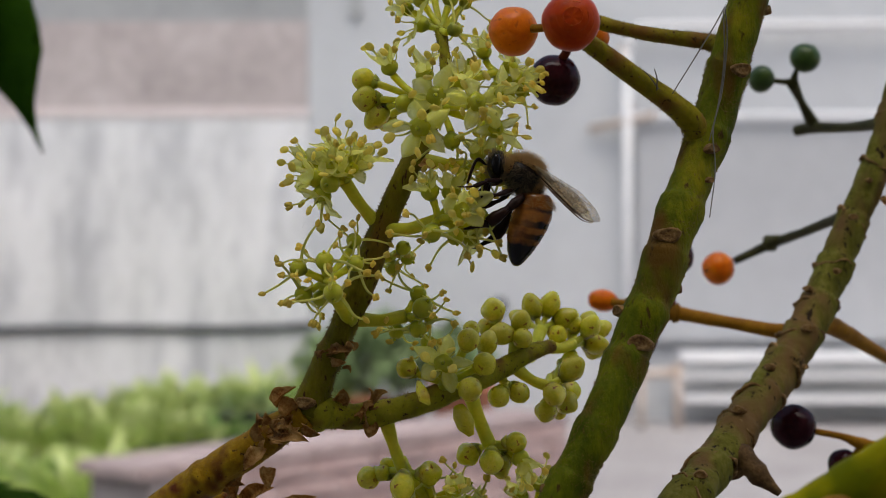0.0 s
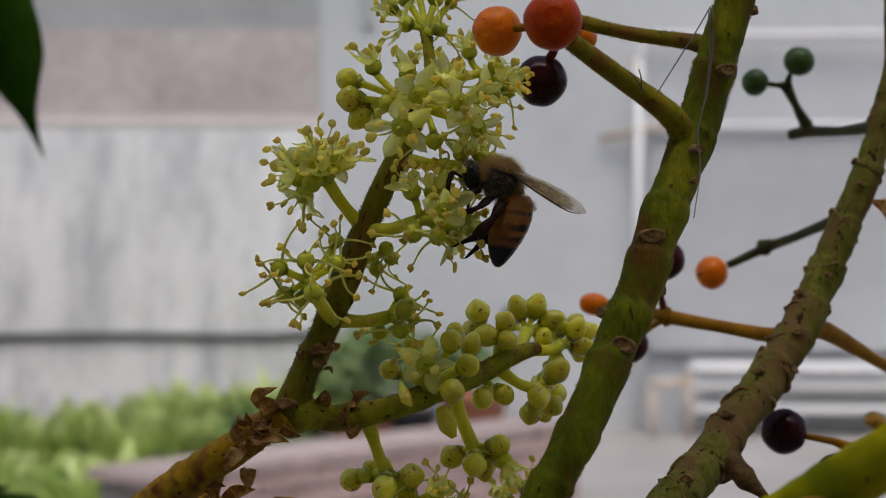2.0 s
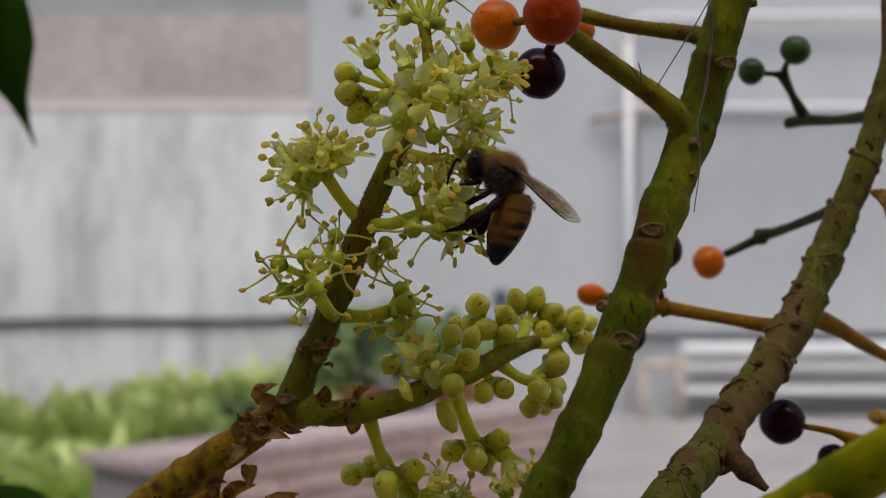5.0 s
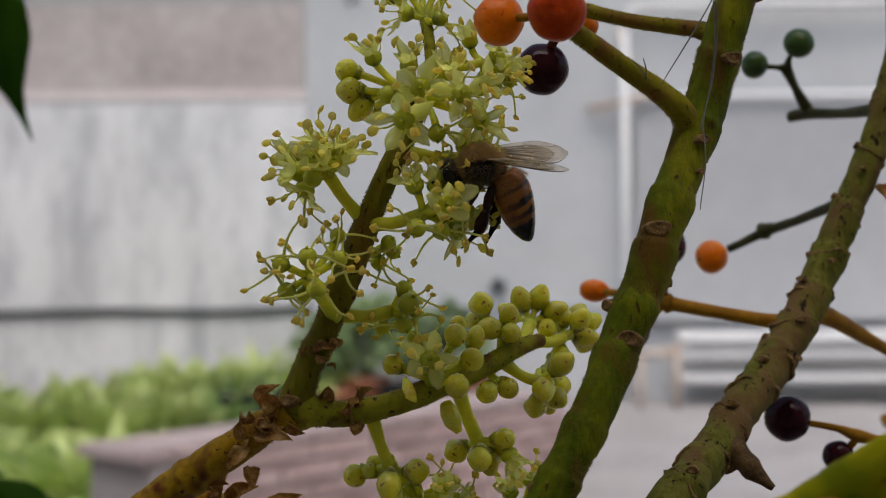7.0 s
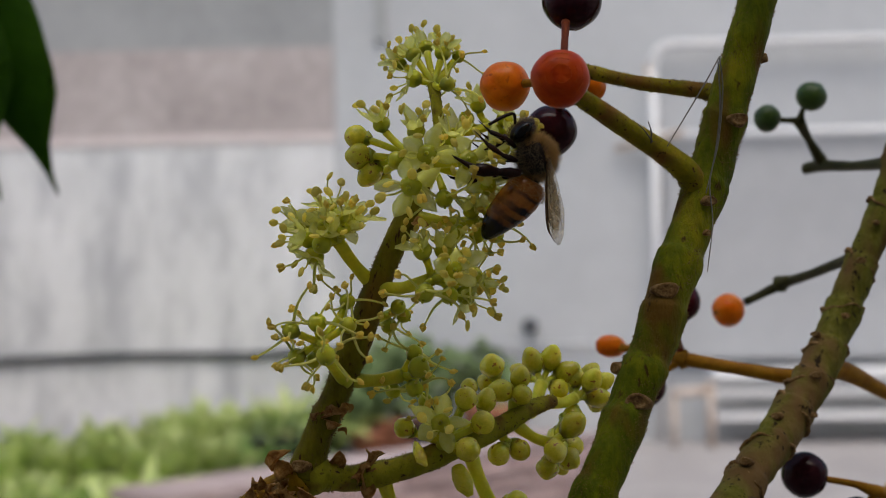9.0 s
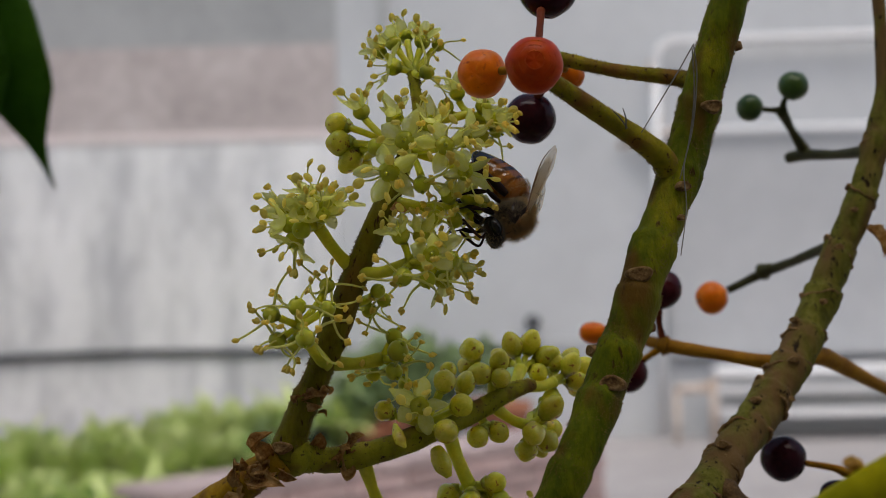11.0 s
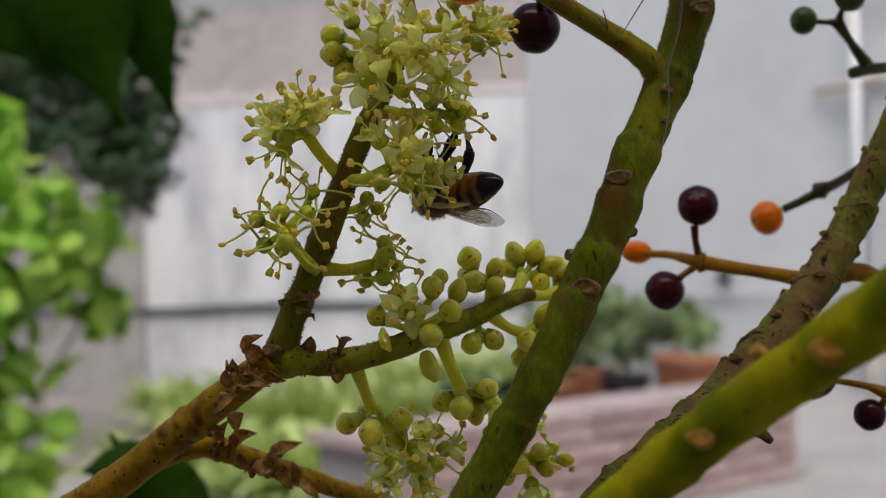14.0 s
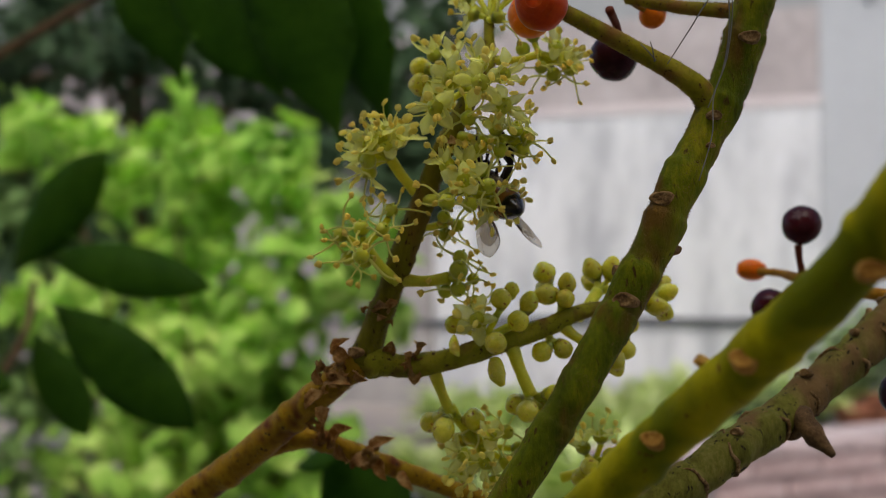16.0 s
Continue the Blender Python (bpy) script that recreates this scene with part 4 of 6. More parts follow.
    # loose fibres caught on the stem
    for pts in ([(2.582, 11.700, 2.236), (2.441, 11.500, 2.004), (2.243, 11.450, 1.688), (2.057, 11.400, 1.396)],
                [(2.582, 11.700, 2.225), (2.610, 11.750, 1.940), (2.556, 11.720, 1.463), (2.452, 11.600, 1.086), (2.455, 11.500, 0.715), (2.371, 11.300, 0.272)],
                [(2.570, 11.720, 2.198), (2.581, 11.740, 1.781), (2.521, 11.700, 1.356), (2.408, 11.550, 0.978)],
                [(1.920, 11.450, 1.434), (1.920, 11.400, 1.530), (1.895, 11.400, 1.623)], [(1.936, 11.450, 1.444), (1.864, 11.400, 1.541), (1.803, 11.400, 1.603)]):
        stalk(ob, pts, [0.007, 0.007, 0.005], M_HAIR, "fibre", 5, 0, "loose grey fibre")


berry_stem()


def rear_stems():
    # grey woody stem farther back
    points = [(1.378, 11.600, -3.258), (1.878, 12.100, -2.793), (2.368, 12.600, -2.425), (2.711, 13.150, -2.168), (3.132, 13.750, -1.781), (3.612, 14.300, -1.322), (3.955, 14.600, -0.867), (4.275, 14.900, -0.361), (4.587, 15.100, 0.294), (4.897, 15.200, 0.965), (5.111, 15.300, 1.639), (5.235, 15.400, 2.254), (5.247, 15.500, 3.150), (5.220, 15.600, 4.127)]
    ob = thing("fruiting_stem", c(points[0]), "greyish woody stem with corky rings and a few berries", "plant")
    stem(ob, points, [0.19, 0.20, 0.205, 0.205, 0.205, 0.215, 0.20, 0.195, 0.18, 0.165, 0.15, 0.09, 0.075, 0.07], M_OLD, nodes=(0.10, 0.16, 0.22, 0.29, 0.345, 0.40, 0.455, 0.51, 0.57, 0.63, 0.70, 0.78), rough=0.14, seed=5, ledge=0.13)
    rooted(ob, points[0], (0.05, 0.28, -0.01), 0.2, 0.5, M_OLD)
    for p, aim, s in (((2.455, 12.500, -2.209), (-0.3, -1, 0.1), 0.09), ((2.996, 13.450, -1.683), (-0.5, -1, 0.3), 0.10), ((3.424, 14.000, -1.269), (-0.8, -0.7, 0.2), 0.09), ((3.905, 14.350, -0.868), (0.0, -1, 0.2), 0.085),
                      ((3.987, 14.650, -0.434), (-0.7, -0.7, 0.3), 0.08), ((4.305, 14.650, -0.230), (0.7, -0.8, 0.1), 0.07), ((4.537, 14.800, 0.383), (-0.1, -1, 0.1), 0.075), ((4.753, 15.000, 0.814), (0.5, -0.9, 0.1), 0.06), ((3.829, 14.100, -1.276), (0.9, -0.5, 0.1), 0.07)):
        scar(ob, p, aim, s * 0.5)
    bract(ob, (4.935, 15.100, 0.615), (5.126, 15.000, 0.166), 0.2, 0.3, (0.5, -0.8, 0.3))
    # withered spur under it
    stalk(ob, [(2.848, 13.250, -1.985), (2.978, 13.200, -2.115), (3.115, 13.100, -2.288), (3.325, 13.000, -2.478)], [0.06, 0.12, 0.115, 0.03], M_SPUR, "withered_spur", 12, 0.3, "withered dark brown spur")
    stalk(ob, [(2.991, 13.150, -2.240), (2.888, 13.150, -2.329), (2.749, 13.200, -2.316)], [0.06, 0.045, 0.015], M_SPUR, "spur_flap", 10, 0.3)
    # orange berry on a knotted stalk
    stalk(ob, [(4.653, 15.200, 0.482), (4.600, 15.900, 0.399), (4.399, 16.800, 0.255), (4.159, 17.600, 0.122), (3.667, 17.600, -0.105)], [0.085, 0.065, 0.06, 0.07, 0.05], M_GSTALK, "fruit_stalk", 12)
    stalk(ob, [(4.217, 17.400, 0.194), (4.151, 17.600, 0.130), (4.064, 17.700, 0.063)], [0.05, 0.12, 0.05], M_GSTALK, "knot", 10, 0.2)
    berry(ob, (3.463, 17.700, -0.204), 0.45, M_ORANGE, (-0.85, -0.4, -0.15), label="orange berry")
    # ochre cluster of three
    stalk(ob, [(5.968, 16.800, -1.607), (5.287, 16.200, -1.306), (4.471, 15.400, -0.904), (4.173, 15.200, -0.894), (3.832, 15.300, -0.939), (3.237, 15.500, -0.846), (2.636, 15.750, -0.739), (2.268, 16.200, -0.653), (1.944, 16.500, -0.630)], [0.07, 0.075, 0.11, 0.11, 0.09, 0.075, 0.085, 0.05, 0.05], M_TWIG, "fruit_stalk", 12)
    stalk(ob, [(2.742, 15.750, -0.769), (2.636, 15.750, -0.746), (2.529, 15.750, -0.716)], [0.06, 0.125, 0.06], M_TWIG, "knot", 10, 0.2)
    berry(ob, (2.608, 15.700, -0.058), 0.49, M_WINE, (-0.1, -0.8, 0.6), label="dark wine red berry", tip=False)
    stalk(ob, [(2.617, 15.750, -0.711), (2.570, 15.750, -0.492), (2.561, 15.720, -0.301)], [0.05, 0.04, 0.05], M_REDSTALK)
    berry(ob, (2.191, 15.850, -1.074), 0.485, M_WINE, (-0.5, -0.7, -0.4), label="dark wine red berry", tip=False)
    stalk(ob, [(2.595, 15.750, -0.765), (2.446, 15.800, -0.865), (2.366, 15.850, -0.927)], [0.05, 0.04, 0.045], M_TWIG)
    berry(ob, (1.820, 16.600, -0.607), 0.35, M_ORANGE, (-0.95, -0.2, 0.1), label="small pear shaped orange berry", shape=(0.82, 0.82, 1.15), tip=False)
    # purple pair low down
    berry(ob, (3.835, 14.750, -2.000), 0.52, M_PURPLE, (-0.3, -0.9, 0.1), label="ripe dark purple berry", tip=False)
    stalk(ob, [(4.088, 14.800, -2.063), (4.407, 14.850, -2.127), (4.643, 14.900, -2.217), (5.024, 15.000, -2.320)], [0.035, 0.04, 0.075, 0.06], M_TWIG, "fruit_stalk", 10)
    berry(ob, (4.449, 14.950, -2.458), 0.36, M_PURPLE, (-0.3, -0.9, -0.1), label="small dark purple berry", tip=False)
    stalk(ob, [(4.643, 14.900, -2.243), (4.564, 14.920, -2.362)], [0.05, 0.04], M_TWIG)
    # unripe green pair
    stalk(ob, [(5.285, 15.600, 1.560), (5.034, 17.000, 1.627), (4.802, 17.900, 1.718), (4.636, 18.200, 1.702)], [0.09, 0.065, 0.085, 0.08], M_GSTALK, "fruit_stalk", 12)
    stalk(ob, [(4.787, 17.900, 1.780), (4.569, 17.600, 2.040), (4.386, 17.300, 2.261)], [0.09, 0.05, 0.08], M_GSTALK, "fruit_stalk", 12)
    stalk(ob, [(4.386, 17.300, 2.261), (4.253, 17.300, 2.270), (4.119, 17.300, 2.286)], [0.06, 0.035, 0.04], M_GSTALK)
    stalk(ob, [(4.401, 17.300, 2.276), (4.431, 17.300, 2.381), (4.484, 17.300, 2.471)], [0.06, 0.035, 0.04], M_GSTALK)
    berry(ob, (3.959, 17.200, 2.296), 0.36, M_GREENB, (-0.9, -0.3, 0.1), label="unripe green berry", tip=False)
    berry(ob, (4.537, 17.200, 2.568), 0.40, M_GREENB, (0.2, -0.5, 0.8), label="unripe green berry", tip=False)


rear_stems()


def yellow_stem():
    points = [(1.250, 9.200, -2.985), (1.990, 8.800, -2.435), (2.730, 8.420, -1.790), (3.517, 7.820, -1.149), (4.144, 7.300, -0.613), (4.478, 7.000, -0.237), (4.846, 6.700, 0.260)]
    ob = thing("yellow_stem", c(points[0]), "smooth yellow green stem with corky knobs", "plant")
    stem(ob, points, [0.185, 0.185, 0.19, 0.195, 0.19, 0.185, 0.18], M_YELLOW, nodes=(0.3, 0.55, 0.8), rough=0.08, seed=9)
    rooted(ob, points[0], (0.03, 0.22, -0.01), 0.21, 0.5, M_YELLOW)
    scar(ob, (2.745, 8.210, -1.755), (-0.1, -1, 0.3), 0.10, mat=M_KNOB)
    scar(ob, (3.530, 7.600, -1.126), (-0.1, -1, 0.3), 0.12, mat=M_KNOB)
    scar(ob, (4.404, 6.920, -0.541), (0.2, -1, 0.1), 0.10, mat=M_KNOB)
    scar(ob, (3.101, 8.100, -1.169), (-0.8, -0.4, 0.6), 0.07, mat=M_KNOB)
    scar(ob, (3.120, 8.200, -1.661), (0.8, -0.4, -0.6), 0.07, mat=M_KNOB)


yellow_stem()


def yard_floor():
    slab("pavement", (-2.2, 2.7, -0.05), (4.5, 6.86, 0.018), M_PALEFLOOR, "pale dusty concrete floor of a yard", "paving")


yard_floor()


def brick_bench():
    """A low brick wall with a flat top, standing skew to the garden wall."""
    length, deep, course = 1.64, 0.28, 0.0535
    rows = 5
    ob = thing("brick_bench", (0.24, 4.50, 0.018), "low pinkish red brick wall with a pale worn top", "brick wall")
    ob.matrix_basis = ob.matrix_basis @ Matrix.Rotation(radians(50), 4, "Z")
    bm = bmesh.new()
    box(bm, (-length, 0.012, 0), (-0.012, deep - 0.012, rows * course), 0.004)
    part("core", bm, M_MORTAR, ob, "grey mortar", False, True)
    bm = bmesh.new()
    box(bm, (-0.108, 0, 0.004), (0.108, 0.1, course - 0.004), 0.005)
    stretcher = finish("brick", bm, M_BRICK, False)
    bm = bmesh.new()
    box(bm, (-0.054, 0, 0.0), (0.054, deep * 0.98, 0.03), 0.006)
    cap = finish("coping_brick", bm, M_COPING, False)
    rnd = random.Random(8)
    for r in range(rows):
        x = -0.115 - (r % 2) * 0.112
        if r % 2:
            put("brick", stretcher, ob, "", pose(-0.054, 0, r * course) @ Matrix.Diagonal((0.48, 1, 1, 1)))
        while x > -length + 0.1:
            put("brick", stretcher, ob, "", pose(x, rnd.uniform(-0.003, 0.003), r * course, 0, 0, rnd.uniform(-0.6, 0.6)))
            x -= 0.224
    x = -0.056
    while x > -length:
        put("coping_brick", cap, ob, "", pose(x, rnd.uniform(-0.004, 0.004), rows * course, 0, 0, rnd.uniform(-0.5, 0.5)))
        x -= 0.112


brick_bench()


# ---- the flower head ----
def flower_pieces():
    """Shared meshes: petals, filaments and anthers, along their own z axis from the origin."""
    petals, filaments, anthers, tips = [], [], [], []
    for k in range(3):
        bm = bmesh.new()
        ln = 0.0019 + 0.0002 * k
        bend = (0.25, 0.5, 0.05)[k]
        line = [Vector((ln * bend * s * s * 0.8 - ln * 0.12 * max(0, s - 0.7) / 0.3, 0, ln * s)) for s in np.linspace(0, 1, 7)]
        blade(bm, line, ([0.00034, 0.00050, 0.00064, 0.00070, 0.00066, 0.00044, 0.00006], [0.00030, 0.00042, 0.00060, 0.00074, 0.00070, 0.00052, 0.00024], [0.00038, 0.00058, 0.00066, 0.00060, 0.00048, 0.00030, 0.00004])[k], Vector((-1, 0, 0)), 0.00005, 0.5, 0.16, 4)
        petals.append(finish("petal", bm, M_PETAL))
    for k in range(4):
        bm = bmesh.new()
        ln = (0.0031, 0.0037, 0.0027, 0.0034)[k]
        bow = (0.22, -0.12, 0.35, 0.05)[k]
        line = [Vector((ln * bow * math.sin(s * 2.6), ln * 0.06 * math.sin(s * 5 + k), ln * s)) for s in np.linspace(0, 1, 8)]
        tube(bm, line, [0.00014, 0.00011, 0.00009], 6)
        filaments.append(finish("filament", bm, M_FILAMENT))
        tips.append((line[-1], line[-1] - line[-2]))
    for k in range(3):
        bm = bmesh.new()
        for side in (-1, 1):
            ball(bm, Vector((side * 0.00013, 0, 0.00004)), (0.00023, 0.00021, 0.00036), Matrix.Rotation(side * (0.15 + 0.1 * k), 3, "Y"), 8, 6,
                 lambda th, ph: 1 + 0.12 * math.sin(th * 3 + ph * 2))
        anthers.append(finish("anther", bm, M_ANTHER))
    # plump, pale anthers of the newly opened flowers
    fresh = []
    for k in range(2):
        bm = bmesh.new()
        ball(bm, Vector((0, 0, 0.0001)), (0.00038 - 0.00004 * k, 0.00022, 0.00047), None, 12, 8, lambda th, ph: 1 - 0.13 * abs(math.sin(ph)) ** 6 + 0.05 * math.sin(2 * th + k))
        fresh.append(finish("anther", bm, M_FRESH))
    return petals, filaments, anthers, fresh, tips


PETALS, FILAMENTS, ANTHERS, FRESH, TIPS = flower_pieces()


def ovary_mesh(name, width, height, mat, seams=0.03):
    bm = bmesh.new()
    r = width / 2

    def form(th, ph):
        return 1 + seams * math.cos(5 * ph) * math.sin(th) - 0.10 * math.exp(-(th / 0.35) ** 2)
    ball(bm, Vector((0, 0, height * 0.42)), (r, r, height / 2), None, 20, 12, form)
    tube(bm, [Vector((0, 0, -0.0002)), Vector((0, 0, height * 0.12)), Vector((0, 0, height * 0.22))], [r * 0.35, r * 0.72, r * 0.8], 12)
    tube(bm, [Vector((0, 0, height * 0.86)), Vector((0, 0, height * 1.02))], [r * 0.22, r * 0.13], 8)
    return finish(name, bm, mat)


OVARY = ovary_mesh("ovary", 0.0016, 0.0016, M_OVARY, 0.02)
CUP = ovary_mesh("cup", 0.0017, 0.0015, M_OVARY, 0.04)


def bud_meshes():
    made = []
    for k in range(3):
        bm = bmesh.new()
        h = (0.0021, 0.0019, 0.0023)[k]

        def form(th, ph):
            return 1 + 0.05 * math.cos(4 * th) + 0.06 * abs(math.cos(2.5 * ph + k)) * math.sin(th) - 0.09 * math.exp(-(th / 0.45) ** 2) + (0.09 * math.sin(th * 2 + k) + 0.05 * math.sin(ph + k) * math.sin(th) if k else 0.03 * math.cos(4 * th))
        ball(bm, Vector((0, 0, h * 0.45)), (0.00092, 0.00092, h / 2), None, 20, 12, form)
        tube(bm, [Vector((0, 0, -0.0003)), Vector((0, 0, h * 0.10))], [0.00035, 0.0007], 10)
        made.append(finish("bud", bm, M_BUD))
    return made


BUDS = bud_meshes()


def add_flower(parent, at, aim, stage, size=1.0, label=""):
    """stage: bud, spent (ovary and spread stamens), open (five petals), half (petals upright)."""
    rot = facing(aim, RND.uniform(0, 6.28))
    size *= 0.88 if stage == "bud" else 1.0
    m = Matrix.Translation(c(at) - base_of(parent) - Vector(aim).normalized() * size * (0.0009 if stage == "bud" else 0.0006)) @ rot.to_4x4() @ Matrix.Scale(size, 4)
    if stage == "bud":
        return put("bud", RND.choice(BUDS), parent, label, m)
    if stage == "globe":
        return put("ovary", OVARY, parent, label, m)
    ob = put("flower", OVARY if stage == "spent" else CUP, parent, label, m)
    first = RND.uniform(0, 6.28)
    count = 5
    for k in range(count):
        turn = Matrix.Rotation(first + k * 6.2832 / count + RND.uniform(-0.12, 0.12), 4, "Z")
        if stage in ("open", "half"):
            tilt = radians(RND.uniform(62, 88) if stage == "open" else RND.uniform(22, 48))
            base = Matrix.Translation((0.00045, 0, 0.0008))
            put("petal", RND.choice(PETALS), ob, "", turn @ base @ Matrix.Rotation(tilt, 4, "Y") @ Matrix.Rotation(RND.uniform(-0.4, 0.4), 4, "Z") @ Matrix.Diagonal((1, RND.uniform(0.65, 1.1), RND.uniform(0.75, 1.1), 1)))
        reach = Matrix.Scale({"spent": RND.uniform(0.85, 1.1), "open": RND.uniform(0.5, 0.75), "half": RND.uniform(0.45, 0.72)}[stage], 4)
        tilt = radians({"spent": RND.uniform(55, 105), "open": RND.uniform(15, 45), "half": RND.uniform(5, 32)}[stage])
        turn = Matrix.Rotation(first + 0.63 + k * 6.2832 / count + RND.uniform(-0.3, 0.3), 4, "Z")
        i = RND.randrange(4)
        q = turn @ Matrix.Translation((0.0005, 0, 0.0007)) @ Matrix.Rotation(tilt, 4, "Y")
        put("filament", FILAMENTS[i], ob, "", q @ reach)
        tip, way = TIPS[i]
        tip = reach @ tip
        put("anther", ANTHERS[k % 3] if stage == "spent" or k == 4 else FRESH[k % 2], ob, "", q @ Matrix.Translation(tip) @ facing(way + Vector((RND.gauss(0, 1), RND.gauss(0, 1), 0)) * way.length * 0.6, RND.uniform(0, 6.28)).to_4x4())
    return ob


def umbel(parent, root, hub, flowers, thick=0.075, mat=None, thin=0.037):
    """A stalk from root to hub and, from there, a pedicel to each flower: (place, stage, size[, aim])."""
    r, h = Vector(root), Vector(hub)
    mid = r.lerp(h, 0.5) + Vector((0, 0, -0.03))
    stalk(parent, [r, mid, h], [thick * 1.05, thick * 0.78, thick * 0.9], mat or M_PEDICEL, "stalk", 12)
    for at, stage, size, *aim in flowers:
        p = Vector(at)
        way = Vector(aim[0]) if aim else (p - h)
        if way.length < 1e-6:
            way = Vector((0, -1, 0))
        way.normalize()
        foot = p - way * 0.08
        d = (foot - h).length
        if d > 0.06:
            stalk(parent, [h, h.lerp(foot, 0.6) + (foot - h - way * d) * 0.10, foot], [thin * 1.1, thin * 0.85, thin], mat or M_PEDICEL, "pedicel", 8)
        add_flower(parent, at, way, stage, size)
        if stage == "bud" and RND.random() < 0.30:
            side = way.cross(Vector((RND.gauss(0, 1), 0.5, RND.gauss(0, 1)))).normalized()
            beside = p + side * 0.15 * size + Vector((0, 0.07, 0)) - way * 0.05
            tilt = (way + side * 0.6).normalized()
            stalk(parent, [h.lerp(foot, 0.6), beside - tilt * 0.06], [thin, thin], mat or M_PEDICEL, "pedicel", 8)
            add_flower(parent, beside, tilt, "bud", size * RND.uniform(0.75, 1.0))


def flower_head():
    J = (-1.199, 11.550, -1.499)
    ob = thing("flowering_branch", c((-2.749, 12.100, -2.557)), "flowering branch with pale yellow green blossoms and round buds", "plant")
    # main axis, side branch and base
    stem(ob, [(-1.285, 11.550, -1.513), (-1.134, 11.550, -1.116), (-0.946, 11.550, -0.700), (-0.768, 11.550, -0.274), (-0.616, 11.600, 0.133), (-0.421, 11.600, 0.585), (-0.270, 11.650, 0.899), (-0.119, 11.800, 1.280), (-0.046, 11.920, 1.505)],
         [0.165, 0.135, 0.132, 0.13, 0.125, 0.105, 0.10, 0.085, 0.076], M_RACHIS, "main_stalk", 16, 0.12, 700, (0.18, 0.34), 21)
    stem(ob, [(-0.080, 11.860, 1.392), (-0.033, 11.950, 1.546), (-0.008, 12.050, 1.683), (-0.040, 12.100, 1.938), (-0.069, 12.200, 2.120)], [0.078, 0.072, 0.065, 0.052, 0.06], M_SIDE, "tip_stalk", 12, 0.1, 60, (), 25)
    bm = bmesh.new()
    ball(bm, c(J) + Vector((0, 0.0001, 0)), (0.00185, 0.0017, 0.00185), None, 20, 14, lambda th, ph: 1 + 0.06 * math.sin(3 * ph + 2 * th))
    part("node", bm, M_SIDE, ob)
    stem(ob, [J, (-0.942, 11.650, -1.551), (-0.636, 11.750, -1.530), (-0.217, 11.850, -1.426), (0.198, 12.050, -1.281), (0.508, 12.300, -1.155), (0.804, 12.500, -1.010), (1.020, 12.700, -0.960)],
         [0.15, 0.122, 0.12, 0.115, 0.11, 0.10, 0.085, 0.06], M_SIDE, "side_stalk", 16, 0.12, 250, (0.25,), 22)
    stem(ob, [(-5.108, 12.300, -4.105), (-3.902, 12.100, -3.211), (-3.033, 11.950, -2.688), (-2.252, 11.750, -2.127), (-1.781, 11.600, -1.822), (-1.284, 11.500, -1.502)],
         [0.185, 0.18, 0.175, 0.165, 0.16, 0.15], M_BASE, "base_stalk", 16, 0.12, 300, (0.35, 0.6), 23)
    stem(ob, [(-2.735, 11.950, -2.515), (-2.331, 12.200, -2.433), (-2.023, 12.500, -2.585), (-1.646, 12.900, -2.816), (-1.183, 13.300, -3.066), (-0.777, 13.700, -3.285)],
         [0.13, 0.12, 0.115, 0.11, 0.105, 0.10], M_BASE, "old_side_stalk", 14, 0.15, 200, (0.3, 0.6), 24)
    rooted(ob, (-5.108, 12.300, -4.105), (-0.01, 0.25, -0.01), 0.185, 0.5, M_BASE)
    scar(ob, (-1.282, 11.380, -1.401), (-0.2, -1, 0.2), 0.06)
    # dry bracts
    joint = (((-1.395, 11.400, -1.479), (-1.521, 11.350, -1.300), 0.19, (-0.4, -0.8, 0.4)), ((-1.537, 11.400, -1.440), (-1.334, 11.400, -1.204), 0.16, (-0.8, -0.5, 0.2)), ((-1.562, 11.300, -1.698), (-1.141, 11.100, -1.745), 0.17, (0.1, -0.8, 0.5)), ((-1.655, 11.350, -1.729), (-1.716, 11.300, -1.514), 0.13, (-0.5, -0.8, 0.1)), ((-1.655, 11.300, -1.593), (-1.609, 11.200, -1.428), 0.10, (0.5, -0.8, 0.2)), ((-1.506, 11.300, -1.570), (-1.342, 11.150, -1.682), 0.13, (0.2, -0.9, 0.0)), ((-1.658, 11.350, -1.832), (-1.853, 11.200, -2.040), 0.17, (-0.3, -0.9, 0.2)), ((-1.623, 11.300, -1.981), (-1.594, 11.200, -2.197), 0.15, (0.3, -0.9, 0.1)), ((-1.318, 11.400, -1.584), (-1.099, 11.350, -1.711), 0.11, (0.2, -0.7, -0.5)))
    axis = (((-0.992, 11.600, -1.418), (-0.935, 11.550, -1.257), 0.15, (0.2, -0.8, 0.4)), ((-1.066, 11.420, -0.967), (-0.825, 11.300, -0.938), 0.13, (0.0, -0.7, 0.7)), ((-1.051, 11.420, -0.993), (-0.859, 11.300, -1.030), 0.10, (0.0, -0.9, -0.4)), ((-1.093, 11.420, -0.982), (-0.930, 11.360, -0.898), 0.07, (0.0, -0.8, 0.6)), ((-0.730, 11.650, -1.650), (-0.714, 11.550, -1.350), 0.11, (-0.7, -0.6, 0.2)), ((-0.672, 11.600, -1.424), (-0.508, 11.500, -1.297), 0.11, (0.0, -0.6, 0.8)), ((-0.729, 11.650, -1.623), (-0.714, 11.600, -1.775), 0.15, (0.2, -0.9, -0.1)))
